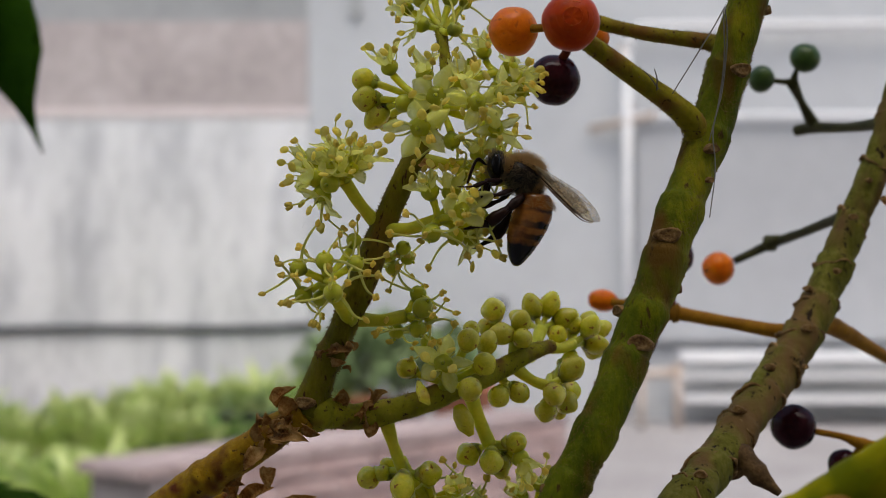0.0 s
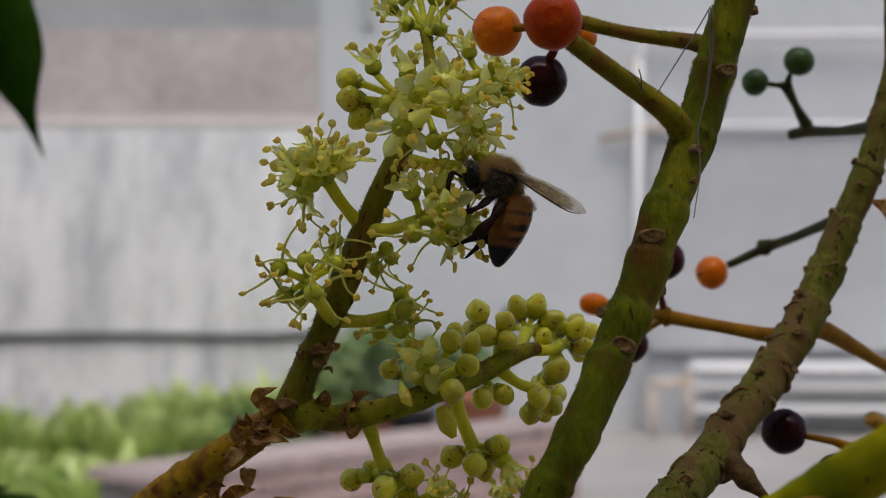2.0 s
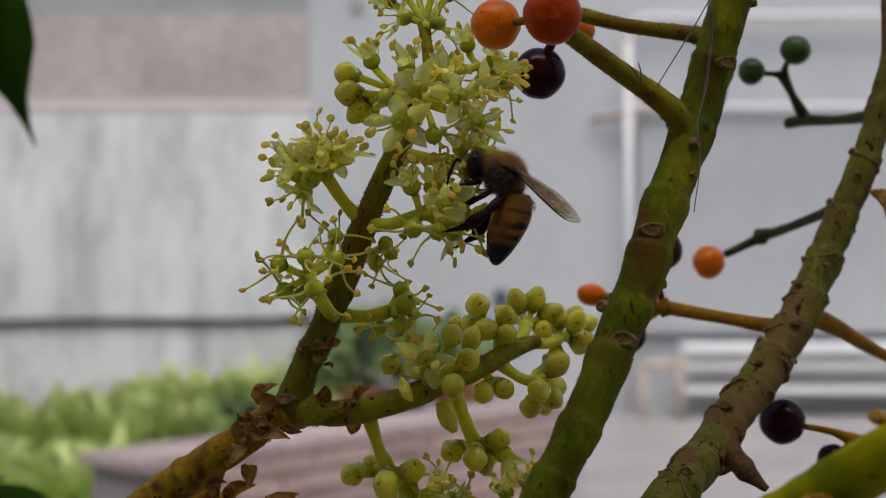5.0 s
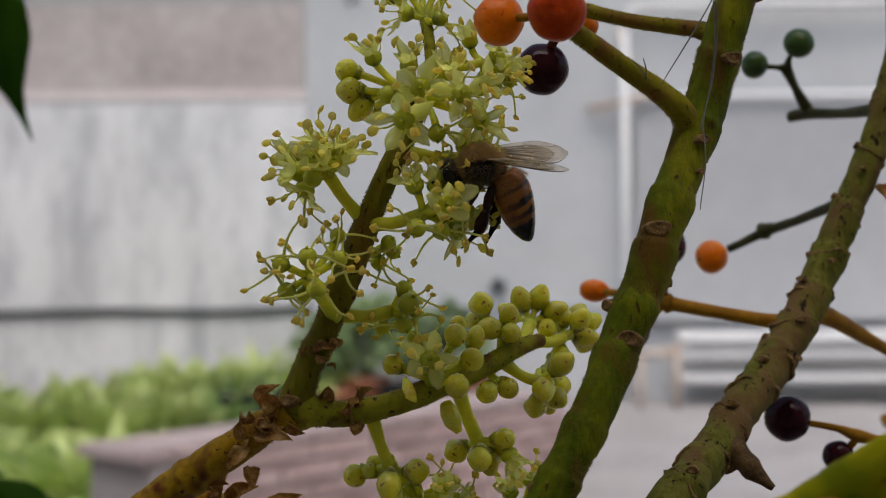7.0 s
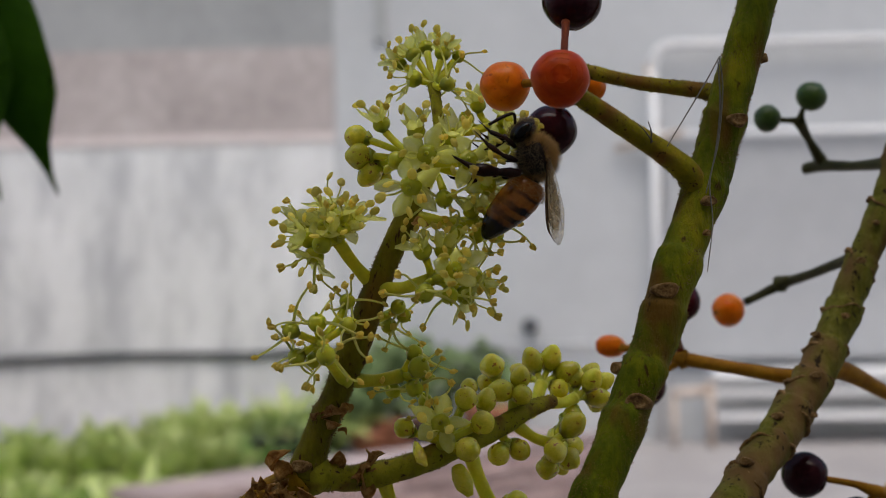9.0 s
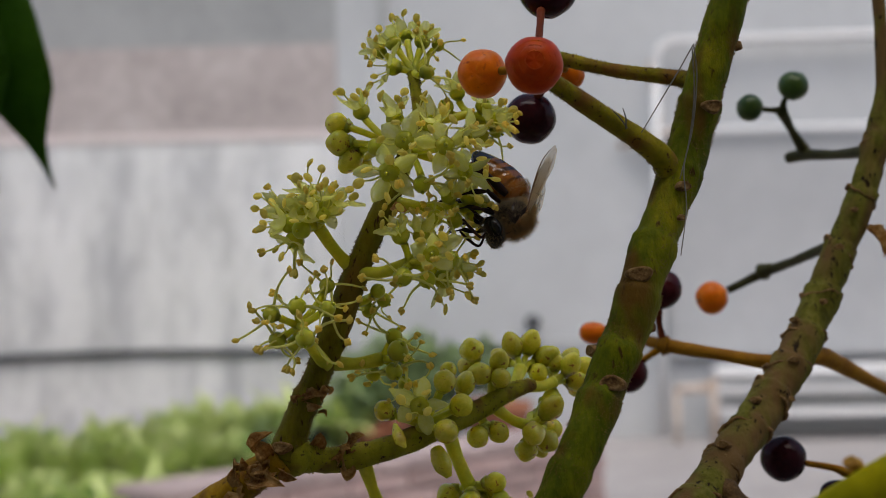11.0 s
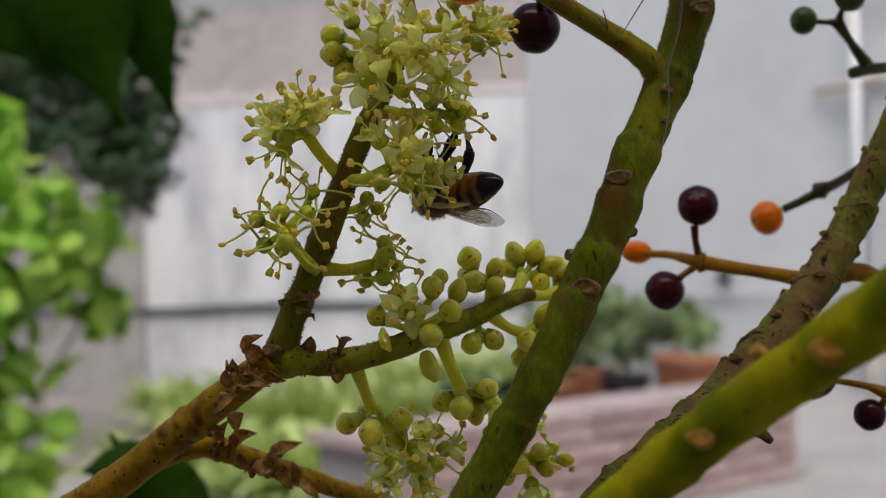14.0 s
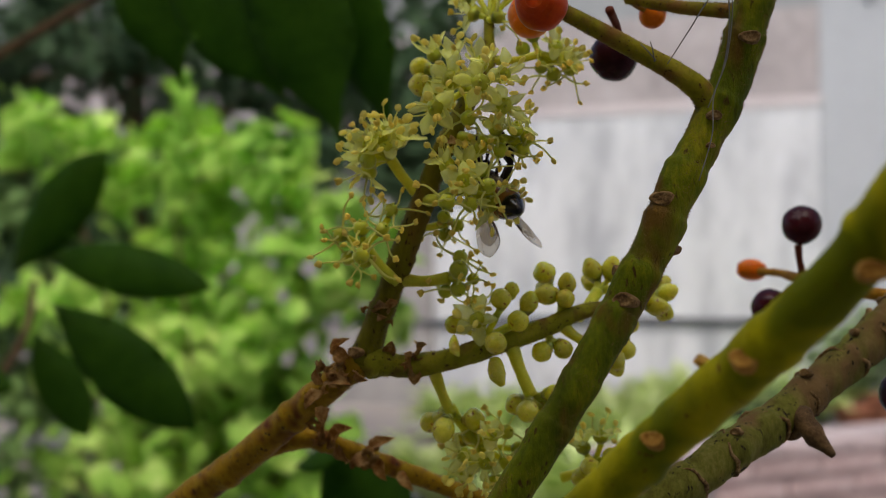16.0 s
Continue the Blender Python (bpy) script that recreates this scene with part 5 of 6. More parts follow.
    base = (((-2.059, 12.100, -2.410), (-1.944, 12.000, -2.081), 0.15, (-0.4, -0.8, 0.3)), ((-2.006, 12.200, -2.483), (-1.602, 12.000, -2.212), 0.17, (0.2, -0.8, 0.5)), ((-1.935, 12.200, -2.511), (-1.743, 12.100, -2.708), 0.15, (0.1, -0.9, -0.2)), ((-1.735, 12.500, -2.636), (-1.199, 12.300, -2.367), 0.17, (0.3, -0.7, 0.6)), ((-1.806, 12.500, -2.608), (-1.580, 12.400, -2.825), 0.2, (0.2, -0.9, 0.0)), ((-1.629, 12.500, -2.695), (-1.406, 12.400, -2.954), 0.15, (0.4, -0.9, 0.0)), ((-2.110, 12.000, -2.306), (-2.138, 11.900, -2.139), 0.10, (-0.5, -0.8, 0.2)), ((-2.139, 11.800, -2.160), (-1.840, 11.700, -2.230), 0.10, (0.2, -0.9, 0.2)), ((-1.455, 12.800, -2.857), (-1.234, 12.700, -3.118), 0.13, (0.4, -0.9, 0.0)))
    for a, b, w, n in joint + axis + base:
        bract(ob, a, b, w, 0.35, n)
    for at, count in (((-1.50, 11.350, -1.580), 9), ((-1.66, 11.350, -1.720), 6), ((-0.73, 11.600, -1.480), 5), ((-1.00, 11.400, -0.975), 5), ((-2.05, 12.050, -2.420), 6), ((-1.70, 12.400, -2.650), 8)):
        scraps(ob, at, count)
    stalk(ob, [(-0.262, 11.600, -1.225), (-0.215, 11.480, -1.33), (-0.152, 11.450, -1.425)], [0.02, 0.052, 0.058, 0.012], M_BUD, "bud_scale", 10, 0.15)
    stalk(ob, [(0.105, 11.800, -1.480), (0.16, 11.720, -1.60), (0.225, 11.700, -1.735)], [0.06, 0.088, 0.085, 0.03], M_BUD, "bud_scale", 10, 0.15)
    # top umbel
    umbel(ob, (-0.040, 12.100, 1.938), (-0.069, 12.200, 2.132),
          (((-0.256, 12.200, 2.185), "open", 1.0), ((0.065, 12.100, 2.114), "spent", 0.95, (0.9, 0.3, 0.4)), ((-0.263, 12.300, 2.437), "half", 0.95), ((0.017, 12.300, 2.439), "half", 0.95), ((0.162, 12.400, 2.422), "spent", 0.8), ((-0.403, 12.400, 2.367), "half", 0.8), ((-0.157, 12.500, 2.542), "open", 0.9)), 0.05)
    # crowded front umbel
    umbel(ob, (-0.120, 11.800, 1.253), (-0.063, 11.500, 1.297),
          (((-0.066, 11.150, 1.350), "open", 1.2, (-0.05, -1, 0.1)), ((0.284, 11.050, 1.283), "open", 1.15, (0.25, -0.9, 0.1)), ((-0.205, 11.100, 1.081), "open", 1.25, (-0.25, -0.8, -0.25)), ((0.063, 11.250, 0.972), "spent", 1.0, (0.1, -0.35, -0.9)),
           ((0.454, 11.200, 1.369), "half", 1.05, (0.7, -0.6, 0.1)), ((0.441, 11.250, 1.080), "open", 1.1, (0.5, -0.7, -0.3))), 0.07)
    umbel(ob, (-0.120, 11.800, 1.253), (-0.091, 11.600, 1.320),
          (((-0.539, 11.800, 1.711), "half", 1.0, (-0.4, -0.3, 0.85)),
           ((0.130, 11.400, 1.520), "half", 1.1, (0.25, -0.4, 0.85)), ((-0.190, 11.500, 1.600), "half", 1.0, (-0.1, -0.4, 0.9)),
           ((-0.795, 12.000, 1.630), "bud", 1.4, (-0.9, 0, 0.3)), ((-0.770, 11.950, 1.438), "bud", 1.45, (-0.95, -0.2, 0.0)), ((-0.672, 12.000, 1.286), "bud", 1.4, (-0.6, -0.1, -0.7)), ((-0.397, 11.800, 1.372), "globe", 1.1, (-0.9, -0.2, 0))), 0.07)
    # small umbel behind it
    umbel(ob, (0.024, 12.050, 1.655), (0.458, 12.300, 1.724),
          (((0.233, 12.400, 1.804), "globe", 1.0, (-0.4, -0.6, 0.6)), ((0.344, 12.400, 1.938), "half", 0.95, (-0.2, -0.2, 0.9)), ((0.602, 12.400, 1.798), "open", 1.0, (0.5, -0.5, 0.7)), ((0.698, 12.400, 1.671), "half", 1.0, (0.9, -0.3, 0.0)), ((0.571, 12.400, 1.521), "spent", 1.0, (0.4, -0.3, -0.85)), ((0.716, 12.500, 1.571), "spent", 0.9, (0.8, -0.2, -0.5)), ((0.470, 12.300, 1.585), "spent", 0.85, (0, -0.6, -0.8))), 0.05)
    # round umbel
    umbel(ob, (-0.624, 11.600, 0.223), (-0.930, 11.500, 0.624),
          (((-1.116, 11.400, 0.834), "bud", 1.15, (-0.7, -0.3, 0.5)), ((-0.927, 11.250, 0.816), "open", 1.1, (-0.1, -0.4, 0.9)), ((-0.784, 11.400, 0.795), "half", 1.1, (0.5, -0.2, 0.8)), ((-1.175, 11.400, 0.654), "half", 1.1, (-0.95, -0.3, 0.1)), ((-1.126, 11.400, 0.495), "open", 1.1, (-0.6, -0.3, -0.75)),
           ((-0.987, 11.150, 0.734), "half", 1.0, (-0.3, -0.9, 0.4)), ((-1.028, 11.200, 0.585), "globe", 1.1, (-0.3, -0.9, -0.2)), ((-0.852, 11.250, 0.710), "open", 0.95, (0.2, -0.7, 0.5)), ((-1.268, 11.600, 0.801), "half", 1.0, (-0.9, 0.1, 0.4)), ((-1.022, 11.600, 0.925), "open", 1.0, (-0.1, 0.2, 1))), 0.07)
    # starry umbel, petals shed
    umbel(ob, (-0.871, 11.500, -0.663), (-1.058, 11.150, -0.285),
          (((-1.068, 11.100, -0.117), "spent", 1.05, (0.0, -0.35, 0.9)), ((-0.967, 10.900, -0.384), "spent", 1.1, (0.1, -0.6, -0.75)), ((-0.786, 11.000, -0.135), "spent", 0.95, (0.75, -0.3, 0.5)), ((-1.298, 11.100, -0.176), "spent", 1.0, (-0.9, -0.2, 0.45)),
           ((-1.266, 11.200, -0.409), "spent", 1.0, (-0.8, -0.2, -0.5)), ((-0.828, 11.300, 0.067), "spent", 0.9, (0.4, -0.2, 0.85)), ((-1.131, 11.300, -0.441), "spent", 0.95, (-0.2, 0.1, -0.95))), 0.07)
    # umbel where the bee feeds
    umbel(ob, (-0.588, 11.600, 0.169), (-0.054, 11.200, 0.260),
          (((-0.111, 11.100, 0.142), "spent", 1.1, (-0.2, -0.5, -0.85)), ((0.146, 10.950, 0.315), "half", 1.2, (0.25, -0.9, 0.15)), ((-0.128, 11.150, 0.499), "half", 1.0, (-0.35, -0.4, 0.85)), ((0.309, 11.150, 0.281), "spent", 1.0, (0.8, -0.5, 0.1)), ((0.227, 11.400, 0.112), "open", 1.1, (0.75, -0.3, -0.55)),
           ((0.095, 11.200, 0.113), "spent", 1.0, (0.2, -0.4, -0.9)), ((0.055, 11.200, 0.495), "half", 1.0, (0.1, -0.2, 0.95)), ((0.232, 11.200, 0.438), "spent", 0.95, (0.6, -0.3, 0.7)), ((0.350, 11.500, 0.214), "half", 0.9, (0.9, 0.1, 0.0))), 0.07)
    umbel(ob, (-0.684, 11.650, -0.065), (-0.536, 11.900, -0.069),
          (((-0.411, 11.700, 0.006), "globe", 0.9, (0.6, -0.5, 0.5)), ((-0.528, 12.000, -0.167), "spent", 0.95, (0.1, -0.2, -0.95)), ((-0.388, 12.000, -0.073), "spent", 0.9, (0.7, -0.2, -0.6))), 0.05)
    # umbel over it, to the right of the axis
    umbel(ob, (-0.256, 11.650, 0.846), (0.367, 11.500, 0.769),
          (((0.473, 11.500, 0.859), "open", 1.0, (0.3, -0.3, 0.9)), ((0.557, 11.600, 0.785), "spent", 1.0, (0.95, -0.1, 0.3)), ((0.500, 11.600, 0.656), "spent", 1.0, (0.7, -0.3, -0.6)), ((0.347, 11.400, 0.649), "spent", 0.95, (-0.1, -0.5, -0.85)), ((0.301, 11.400, 0.857), "half", 0.9, (-0.3, -0.4, 0.85)), ((0.177, 11.300, 0.675), "spent", 0.9, (-0.3, -0.6, -0.6))), 0.06)
    bract(ob, (-0.229, 11.450, 0.778), (-0.035, 11.350, 0.696), 0.1)
    # umbel low on the axis
    umbel(ob, (-0.864, 11.550, -0.639), (-0.402, 11.800, -0.629),
          (((-0.228, 11.650, -0.554), "globe", 1.25, (0.5, -0.5, 0.7)), ((-0.277, 11.800, -0.424), "spent", 1.0, (0.5, 0, 0.85)), ((-0.486, 11.900, -0.770), "spent", 0.95, (-0.2, -0.2, -0.95)), ((-0.279, 11.750, -0.741), "spent", 1.05, (0.4, -0.5, -0.75)), ((-0.173, 11.900, -0.644), "spent", 0.8, (0.95, 0, 0))), 0.075)
    # open flower and buds on the side branch
    umbel(ob, (-0.114, 11.900, -1.395), (-0.023, 11.850, -1.259),
          (((-0.032, 11.700, -1.077), "open", 1.2, (-0.05, -0.95, 0.3)), ((0.198, 11.750, -0.843), "bud", 1.34, (0.2, -0.6, 0.75)), ((0.221, 11.550, -1.290), "bud", 1.40, (0.2, -0.95, 0.0)), ((0.341, 11.850, -1.080), "bud", 1.40, (0.5, -0.7, 0.4)), ((-0.388, 11.900, -1.122), "bud", 1.23, (-0.7, -0.4, 0.5)),
           ((-0.193, 12.000, -0.891), "spent", 0.9, (-0.2, -0.2, 0.9)), ((0.367, 12.100, -0.910), "bud", 1.23, (0.3, 0, 0.9))), 0.07)
    # round buds beyond
    umbel(ob, (0.612, 12.400, -1.126), (0.643, 12.450, -0.909),
          (((0.430, 12.450, -0.598), "bud", 1.40, (-0.2, -0.3, 0.9)), ((0.518, 12.300, -0.815), "bud", 1.40, (-0.6, -0.6, 0.1)), ((0.691, 12.400, -0.713), "bud", 1.23, (0.2, -0.5, 0.8)), ((0.704, 12.300, -0.863), "bud", 1.23, (0.2, -0.95, 0.1)), ((0.384, 12.600, -0.770), "bud", 1.23, (-0.8, 0.1, 0.4))), 0.075)
    umbel(ob, (0.775, 12.500, -1.053), (0.909, 12.800, -0.792),
          (((0.825, 12.900, -0.577), "bud", 1.34, (-0.3, -0.3, 0.9)), ((1.005, 13.000, -0.562), "bud", 1.34, (0.3, -0.3, 0.9)), ((1.150, 13.000, -0.693), "bud", 1.34, (0.8, -0.3, 0.4)), ((0.718, 13.200, -0.718), "bud", 1.23, (-0.7, 0.1, 0.4)), ((1.073, 12.900, -0.858), "bud", 1.17, (0.7, -0.5, -0.4))), 0.075)
    umbel(ob, (0.964, 12.700, -0.970), (1.241, 12.900, -0.948),
          (((1.400, 12.900, -0.781), "bud", 1.28, (0.4, -0.4, 0.8)), ((1.246, 13.000, -0.752), "bud", 1.12, (-0.1, -0.2, 0.9)), ((1.467, 13.100, -0.964), "bud", 1.28, (0.9, -0.1, 0)), ((1.208, 12.900, -1.118), "bud", 1.23, (0, -0.4, -0.9)), ((1.529, 13.300, -0.826), "bud", 1.23, (0.8, 0.1, 0.4)), ((1.475, 13.400, -1.040), "bud", 1.23, (0.8, 0.1, -0.4)), ((1.219, 13.200, -0.700), "bud", 1.23, (0.3, 0.1, 0.9))), 0.07)
    umbel(ob, (0.639, 12.400, -1.154), (0.964, 12.400, -1.337),
          (((1.189, 12.400, -1.177), "bud", 1.45, (0.6, -0.4, 0.6)), ((1.021, 12.300, -1.401), "bud", 1.40, (0.2, -0.8, -0.4)), ((0.941, 12.400, -1.574), "bud", 1.28, (-0.2, -0.4, -0.9)), ((1.146, 12.600, -1.515), "bud", 1.34, (0.7, -0.2, -0.5)), ((1.118, 12.900, -1.340), "bud", 1.34, (0.6, 0, -0.5)), ((1.053, 12.900, -1.576), "bud", 1.34, (0.4, 0, -0.8))), 0.065)
    umbel(ob, (0.506, 12.300, -1.226), (0.558, 12.300, -1.310), (((0.480, 12.200, -1.419), "bud", 1.34, (-0.5, -0.5, -0.6)), ((0.676, 12.300, -1.394), "bud", 1.28, (0.5, -0.5, -0.6))), 0.05)
    # hanging umbels
    umbel(ob, (0.182, 12.040, -1.301), (0.392, 12.100, -1.873),
          (((0.189, 12.200, -1.975), "bud", 1.34, (-0.8, -0.2, -0.5)), ((0.411, 11.950, -2.014), "bud", 1.44, (0.0, -0.5, -0.85)), ((0.637, 12.100, -1.844), "bud", 1.29, (0.9, -0.2, 0.1)), ((0.686, 12.100, -1.996), "half", 1.05, (0.5, -0.4, -0.8)), ((0.535, 12.300, -2.049), "bud", 1.03, (0.5, 0.2, -0.8))), 0.08)
    umbel(ob, (-0.596, 11.770, -1.528), (-0.432, 11.900, -2.086),
          (((-0.769, 12.100, -2.183), "bud", 1.39, (-0.9, 0, -0.4)), ((-0.409, 11.650, -2.191), "bud", 1.44, (0, -0.6, -0.8)), ((-0.179, 11.900, -2.116), "bud", 1.34, (0.9, -0.2, 0.1)), ((-0.583, 12.100, -2.076), "bud", 1.03, (-0.5, 0.2, 0.5)), ((-0.304, 12.100, -2.308), "bud", 1.14, (0.6, 0.1, -0.7))), 0.07)
    # low umbel that comes into view at the lower edge
    umbel(ob, (-0.451, 11.900, -1.991), (-0.194, 12.100, -2.412),
          (((-0.281, 11.900, -2.500), "open", 1.1, (-0.5, -0.7, -0.2)), ((-0.042, 11.900, -2.549), "open", 1.1, (0.1, -0.9, -0.3)), ((0.141, 12.000, -2.247), "spent", 1.0, (0.8, -0.3, 0.3)), ((-0.187, 12.000, -2.198), "spent", 0.95, (-0.1, -0.4, 0.9)), ((0.103, 12.100, -2.575), "spent", 1.1, (0.8, -0.4, -0.3)), ((0.055, 11.800, -2.279), "half", 0.95, (0.2, -0.8, 0.5)),
           ((-0.354, 12.100, -2.735), "open", 1.1, (-0.4, -0.5, -0.8)), ((-0.021, 12.100, -2.780), "half", 1.1, (0.3, -0.5, -0.8)), ((-0.472, 12.200, -2.376), "bud", 1.0, (-0.8, -0.1, 0.3)), ((0.165, 12.300, -2.459), "half", 1.0, (0.9, 0, 0))), 0.06)
    umbel(ob, (0.446, 12.900, -2.836), (0.817, 12.900, -2.645),
          (((0.699, 12.900, -2.500), "half", 1.0, (-0.3, -0.2, 0.9)), ((0.896, 12.900, -2.376), "open", 1.0, (0.1, -0.2, 0.95)), ((0.834, 12.700, -2.672), "bud", 1.2, (0, -0.9, -0.2)), ((1.023, 12.800, -2.564), "bud", 1.1, (0.5, -0.6, 0.3)), ((1.128, 13.000, -2.561), "spent", 0.9, (0.9, 0, 0.3)), ((1.086, 12.900, -2.754), "bud", 1.1, (0.8, -0.3, -0.3)), ((0.686, 12.800, -2.811), "bud", 1.2, (-0.5, -0.6, -0.4)), ((0.932, 12.900, -2.907), "half", 1.0, (0.2, -0.4, -0.9)), ((1.255, 13.100, -2.690), "bud", 0.9, (0.9, 0, 0))), 0.06)


flower_head()


# ---- the bee ----
def fuzz(bm, centre, size, count, length, seed, keep, lean=(0, 0, 0)):
    """Fine hairs on a round of half sizes, where keep(direction) allows."""
    rnd = random.Random(seed)
    done = 0
    while done < count:
        d = Vector((rnd.gauss(0, 1), rnd.gauss(0, 1), rnd.gauss(0, 1))).normalized()
        if not keep(d):
            continue
        done += 1
        a = centre + Vector((d.x * size[0], d.y * size[1], d.z * size[2])) * 0.97
        tip = a + (d + Vector(lean) + Vector((rnd.gauss(0, 0.3), rnd.gauss(0, 0.3), rnd.gauss(0, 0.3)))).normalized() * length * rnd.uniform(0.5, 1.2)
        u = d.orthogonal().normalized() * 0.000016
        v = d.cross(u)
        q = [bm.verts.new(a + u), bm.verts.new(a - u * 0.5 + v), bm.verts.new(a - u * 0.5 - v), bm.verts.new(tip)]
        for f in ((0, 1, 3), (1, 2, 3), (2, 0, 3)):
            bm.faces.new([q[k] for k in f])


def wing_mesh(length, width, side):
    bm = bmesh.new()
    line = [Vector((-length * s, 0, 0)) for s in np.linspace(0, 1, 12)]
    blade(bm, line, [width * k for k in (0.10, 0.18, 0.26, 0.33, 0.40, 0.46, 0.5, 0.52, 0.50, 0.44, 0.32, 0.08)], Vector((0, 0, 1)), 0.000012, 0.06, 0.03, 4)
    veins = bmesh.new()
    tube(veins, curve_points([Vector((0, -width * 0.08, 0)), Vector((-length * 0.45, -width * 0.40, 0.00002)), Vector((-length * 0.8, -width * 0.50, 0.00002)), Vector((-length * 0.97, -width * 0.2, 0.00002))]), [0.00009, 0.00007, 0.00003], 6)
    for y0, y1, y2 in ((0.0, -0.15, -0.3), (0.03, 0.05, 0.0), (0.06, 0.25, 0.3)):
        tube(veins, curve_points([Vector((0, width * y0, 0)), Vector((-length * 0.45, width * y1, 0.00003)), Vector((-length * 0.85, width * y2, 0.00003))]), [0.00003, 0.00003, 0.00002], 5)
    for x, a, b in ((0.42, -0.35, -0.12), (0.55, -0.15, 0.06), (0.66, -0.38, -0.2), (0.6, 0.02, 0.28)):
        tube(veins, [Vector((-length * x, width * a, 0.00003)), Vector((-length * (x + 0.04), width * b, 0.00003))], [0.00002, 0.00002], 5)
    for mesh in (bm, veins):
        if side < 0:
            bmesh.ops.scale(mesh, vec=(1, -1, 1), verts=mesh.verts)
            bmesh.ops.reverse_faces(mesh, faces=mesh.faces)
    return finish("wing", bm, M_WING), finish("veins", veins, M_VEIN)


BEE_LEGS = (
    # hip, knee, ankle, toe in millimetres, thigh and shin thickness
    ("front_leg", (1.4, 0.9, -1.4), (2.4, 1.7, -2.0), (3.2, 1.4, -3.1), (4.2, 1.2, -3.7), 0.22, 0.17),
    ("middle_leg", (0.2, 1.1, -1.6), (1.0, 2.2, -2.6), (2.2, 1.9, -3.6), (3.5, 1.6, -4.3), 0.24, 0.20),
    ("hind_leg", (-0.9, 1.1, -1.6), (-0.3, 1.9, -3.3), (0.5, 1.9, -5.2), (2.0, 1.5, -6.7), 0.40, 0.46))


def honey_bee():
    bee = thing("honey_bee", (0, 0, 0), "brown banded honey bee with tan fuzz feeding on blossoms", "bee")
    mm = 0.001
    # thorax
    bm = bmesh.new()
    ball(bm, Vector((0, 0, 0)), (1.7 * mm, 1.6 * mm, 1.6 * mm), None, 24, 16, lambda th, ph: 1 + 0.04 * math.cos(2 * ph) * math.sin(th))
    thorax = put("thorax", finish("thorax", bm, M_BEEDARK), bee)
    bm = bmesh.new()
    fuzz(bm, Vector((0, 0, 0)), (1.7 * mm, 1.6 * mm, 1.6 * mm), 4200, 0.95 * mm, 1, lambda d: d.z > 0.25 + 0.35 * abs(d.y) or d.x < -0.75 or (d.x > 0.7 and d.z > -0.3), (-0.15, 0, 0.15))
    tagged(put("fuzz", finish("fuzz", bm, M_FUZZ), thorax, "tan fuzz"), kind="stuff")
    bm = bmesh.new()
    fuzz(bm, Vector((0, 0, 0)), (1.7 * mm, 1.6 * mm, 1.6 * mm), 2200, 0.6 * mm, 2, lambda d: d.z < 0.35, (0, 0, -0.2))
    tagged(put("fuzz", finish("fuzz", bm, M_PALE), thorax, "pale grey underside fuzz"), kind="stuff")
    # head, hung forward and down
    bm = bmesh.new()
    ball(bm, Vector((0.25 * mm, 0, 0)), (0.9 * mm, 1.5 * mm, 1.5 * mm), None, 20, 14, lambda th, ph: 1 - 0.25 * (th / math.pi) ** 2)
    head = put("head", finish("head", bm, M_BEEDARK), bee, "", pose(2.2 * mm, 0, -0.4 * mm, 0, 28, 0))
    for side in (-1, 1):
        bm = bmesh.new()
        ball(bm, Vector((0.32 * mm, side * 1.08 * mm, 0.2 * mm)), (0.52 * mm, 0.58 * mm, 1.0 * mm), None, 16, 12)
        put("eye", finish("eye", bm, M_EYE), head, "large black compound eye")
        bm = bmesh.new()
        tube(bm, curve_points([Vector((1.15, side * 0.3, 0.1)) * mm, Vector((1.9, side * 0.7, 0.6)) * mm, Vector((2.4, side * 0.9, -0.4)) * mm, Vector((2.7, side * 1.0, -1.6)) * mm]), [0.10 * mm, 0.13 * mm, 0.14 * mm, 0.11 * mm], 8)
        put("antenna", finish("antenna", bm, M_LEG), head)
        bm = bmesh.new()
        tube(bm, curve_points([Vector((0.9, side * 0.5, -1.2)) * mm, Vector((1.1, side * 0.3, -1.9)) * mm, Vector((1.0, side * 0.05, -2.3)) * mm]), [0.28 * mm, 0.2 * mm, 0.08 * mm], 8)
        put("mandible", finish("mandible", bm, M_LEG), head)
    bm = bmesh.new()
    tube(bm, curve_points([Vector((0.8, 0, -1.4)) * mm, Vector((0.9, 0, -2.4)) * mm, Vector((1.4, 0, -3.4)) * mm]), [0.22 * mm, 0.14 * mm, 0.06 * mm], 8)
    put("tongue", finish("tongue", bm, M_LEG), head)
    bm = bmesh.new()
    fuzz(bm, Vector((0.25 * mm, 0, 0)), (0.9 * mm, 1.5 * mm, 1.45 * mm), 1100, 0.45 * mm, 3, lambda d: d.z > 0.5 or (d.x < -0.4) or (abs(d.y) < 0.45 and d.x > 0), (0.1, 0, 0.2))
    tagged(put("fuzz", finish("fuzz", bm, M_PALE), head, "pale face fuzz"), kind="stuff")
    # abdomen in overlapping plates, hinged at the waist
    bm = bmesh.new()
    rows, sides = 40, 24
    rings = []
    for i in range(rows + 1):
        s = i / rows
        r = 1.78 * mm * max(0.02, math.sin(math.pi * min(1, (s * 0.91 + 0.08)) ** 0.74) ** 0.55) * (1 - 0.05 * s)
        k = (s * 6) % 1
        r *= 1 + 0.03 * k
        bow = -0.9 * mm * math.sin(s * 1.9) * s
        ring = []
        for j in range(sides):
            a = 6.2832 * j / sides
            ring.append(bm.verts.new((-6.6 * mm * s, math.cos(a) * r * 0.96, math.sin(a) * r + bow)))
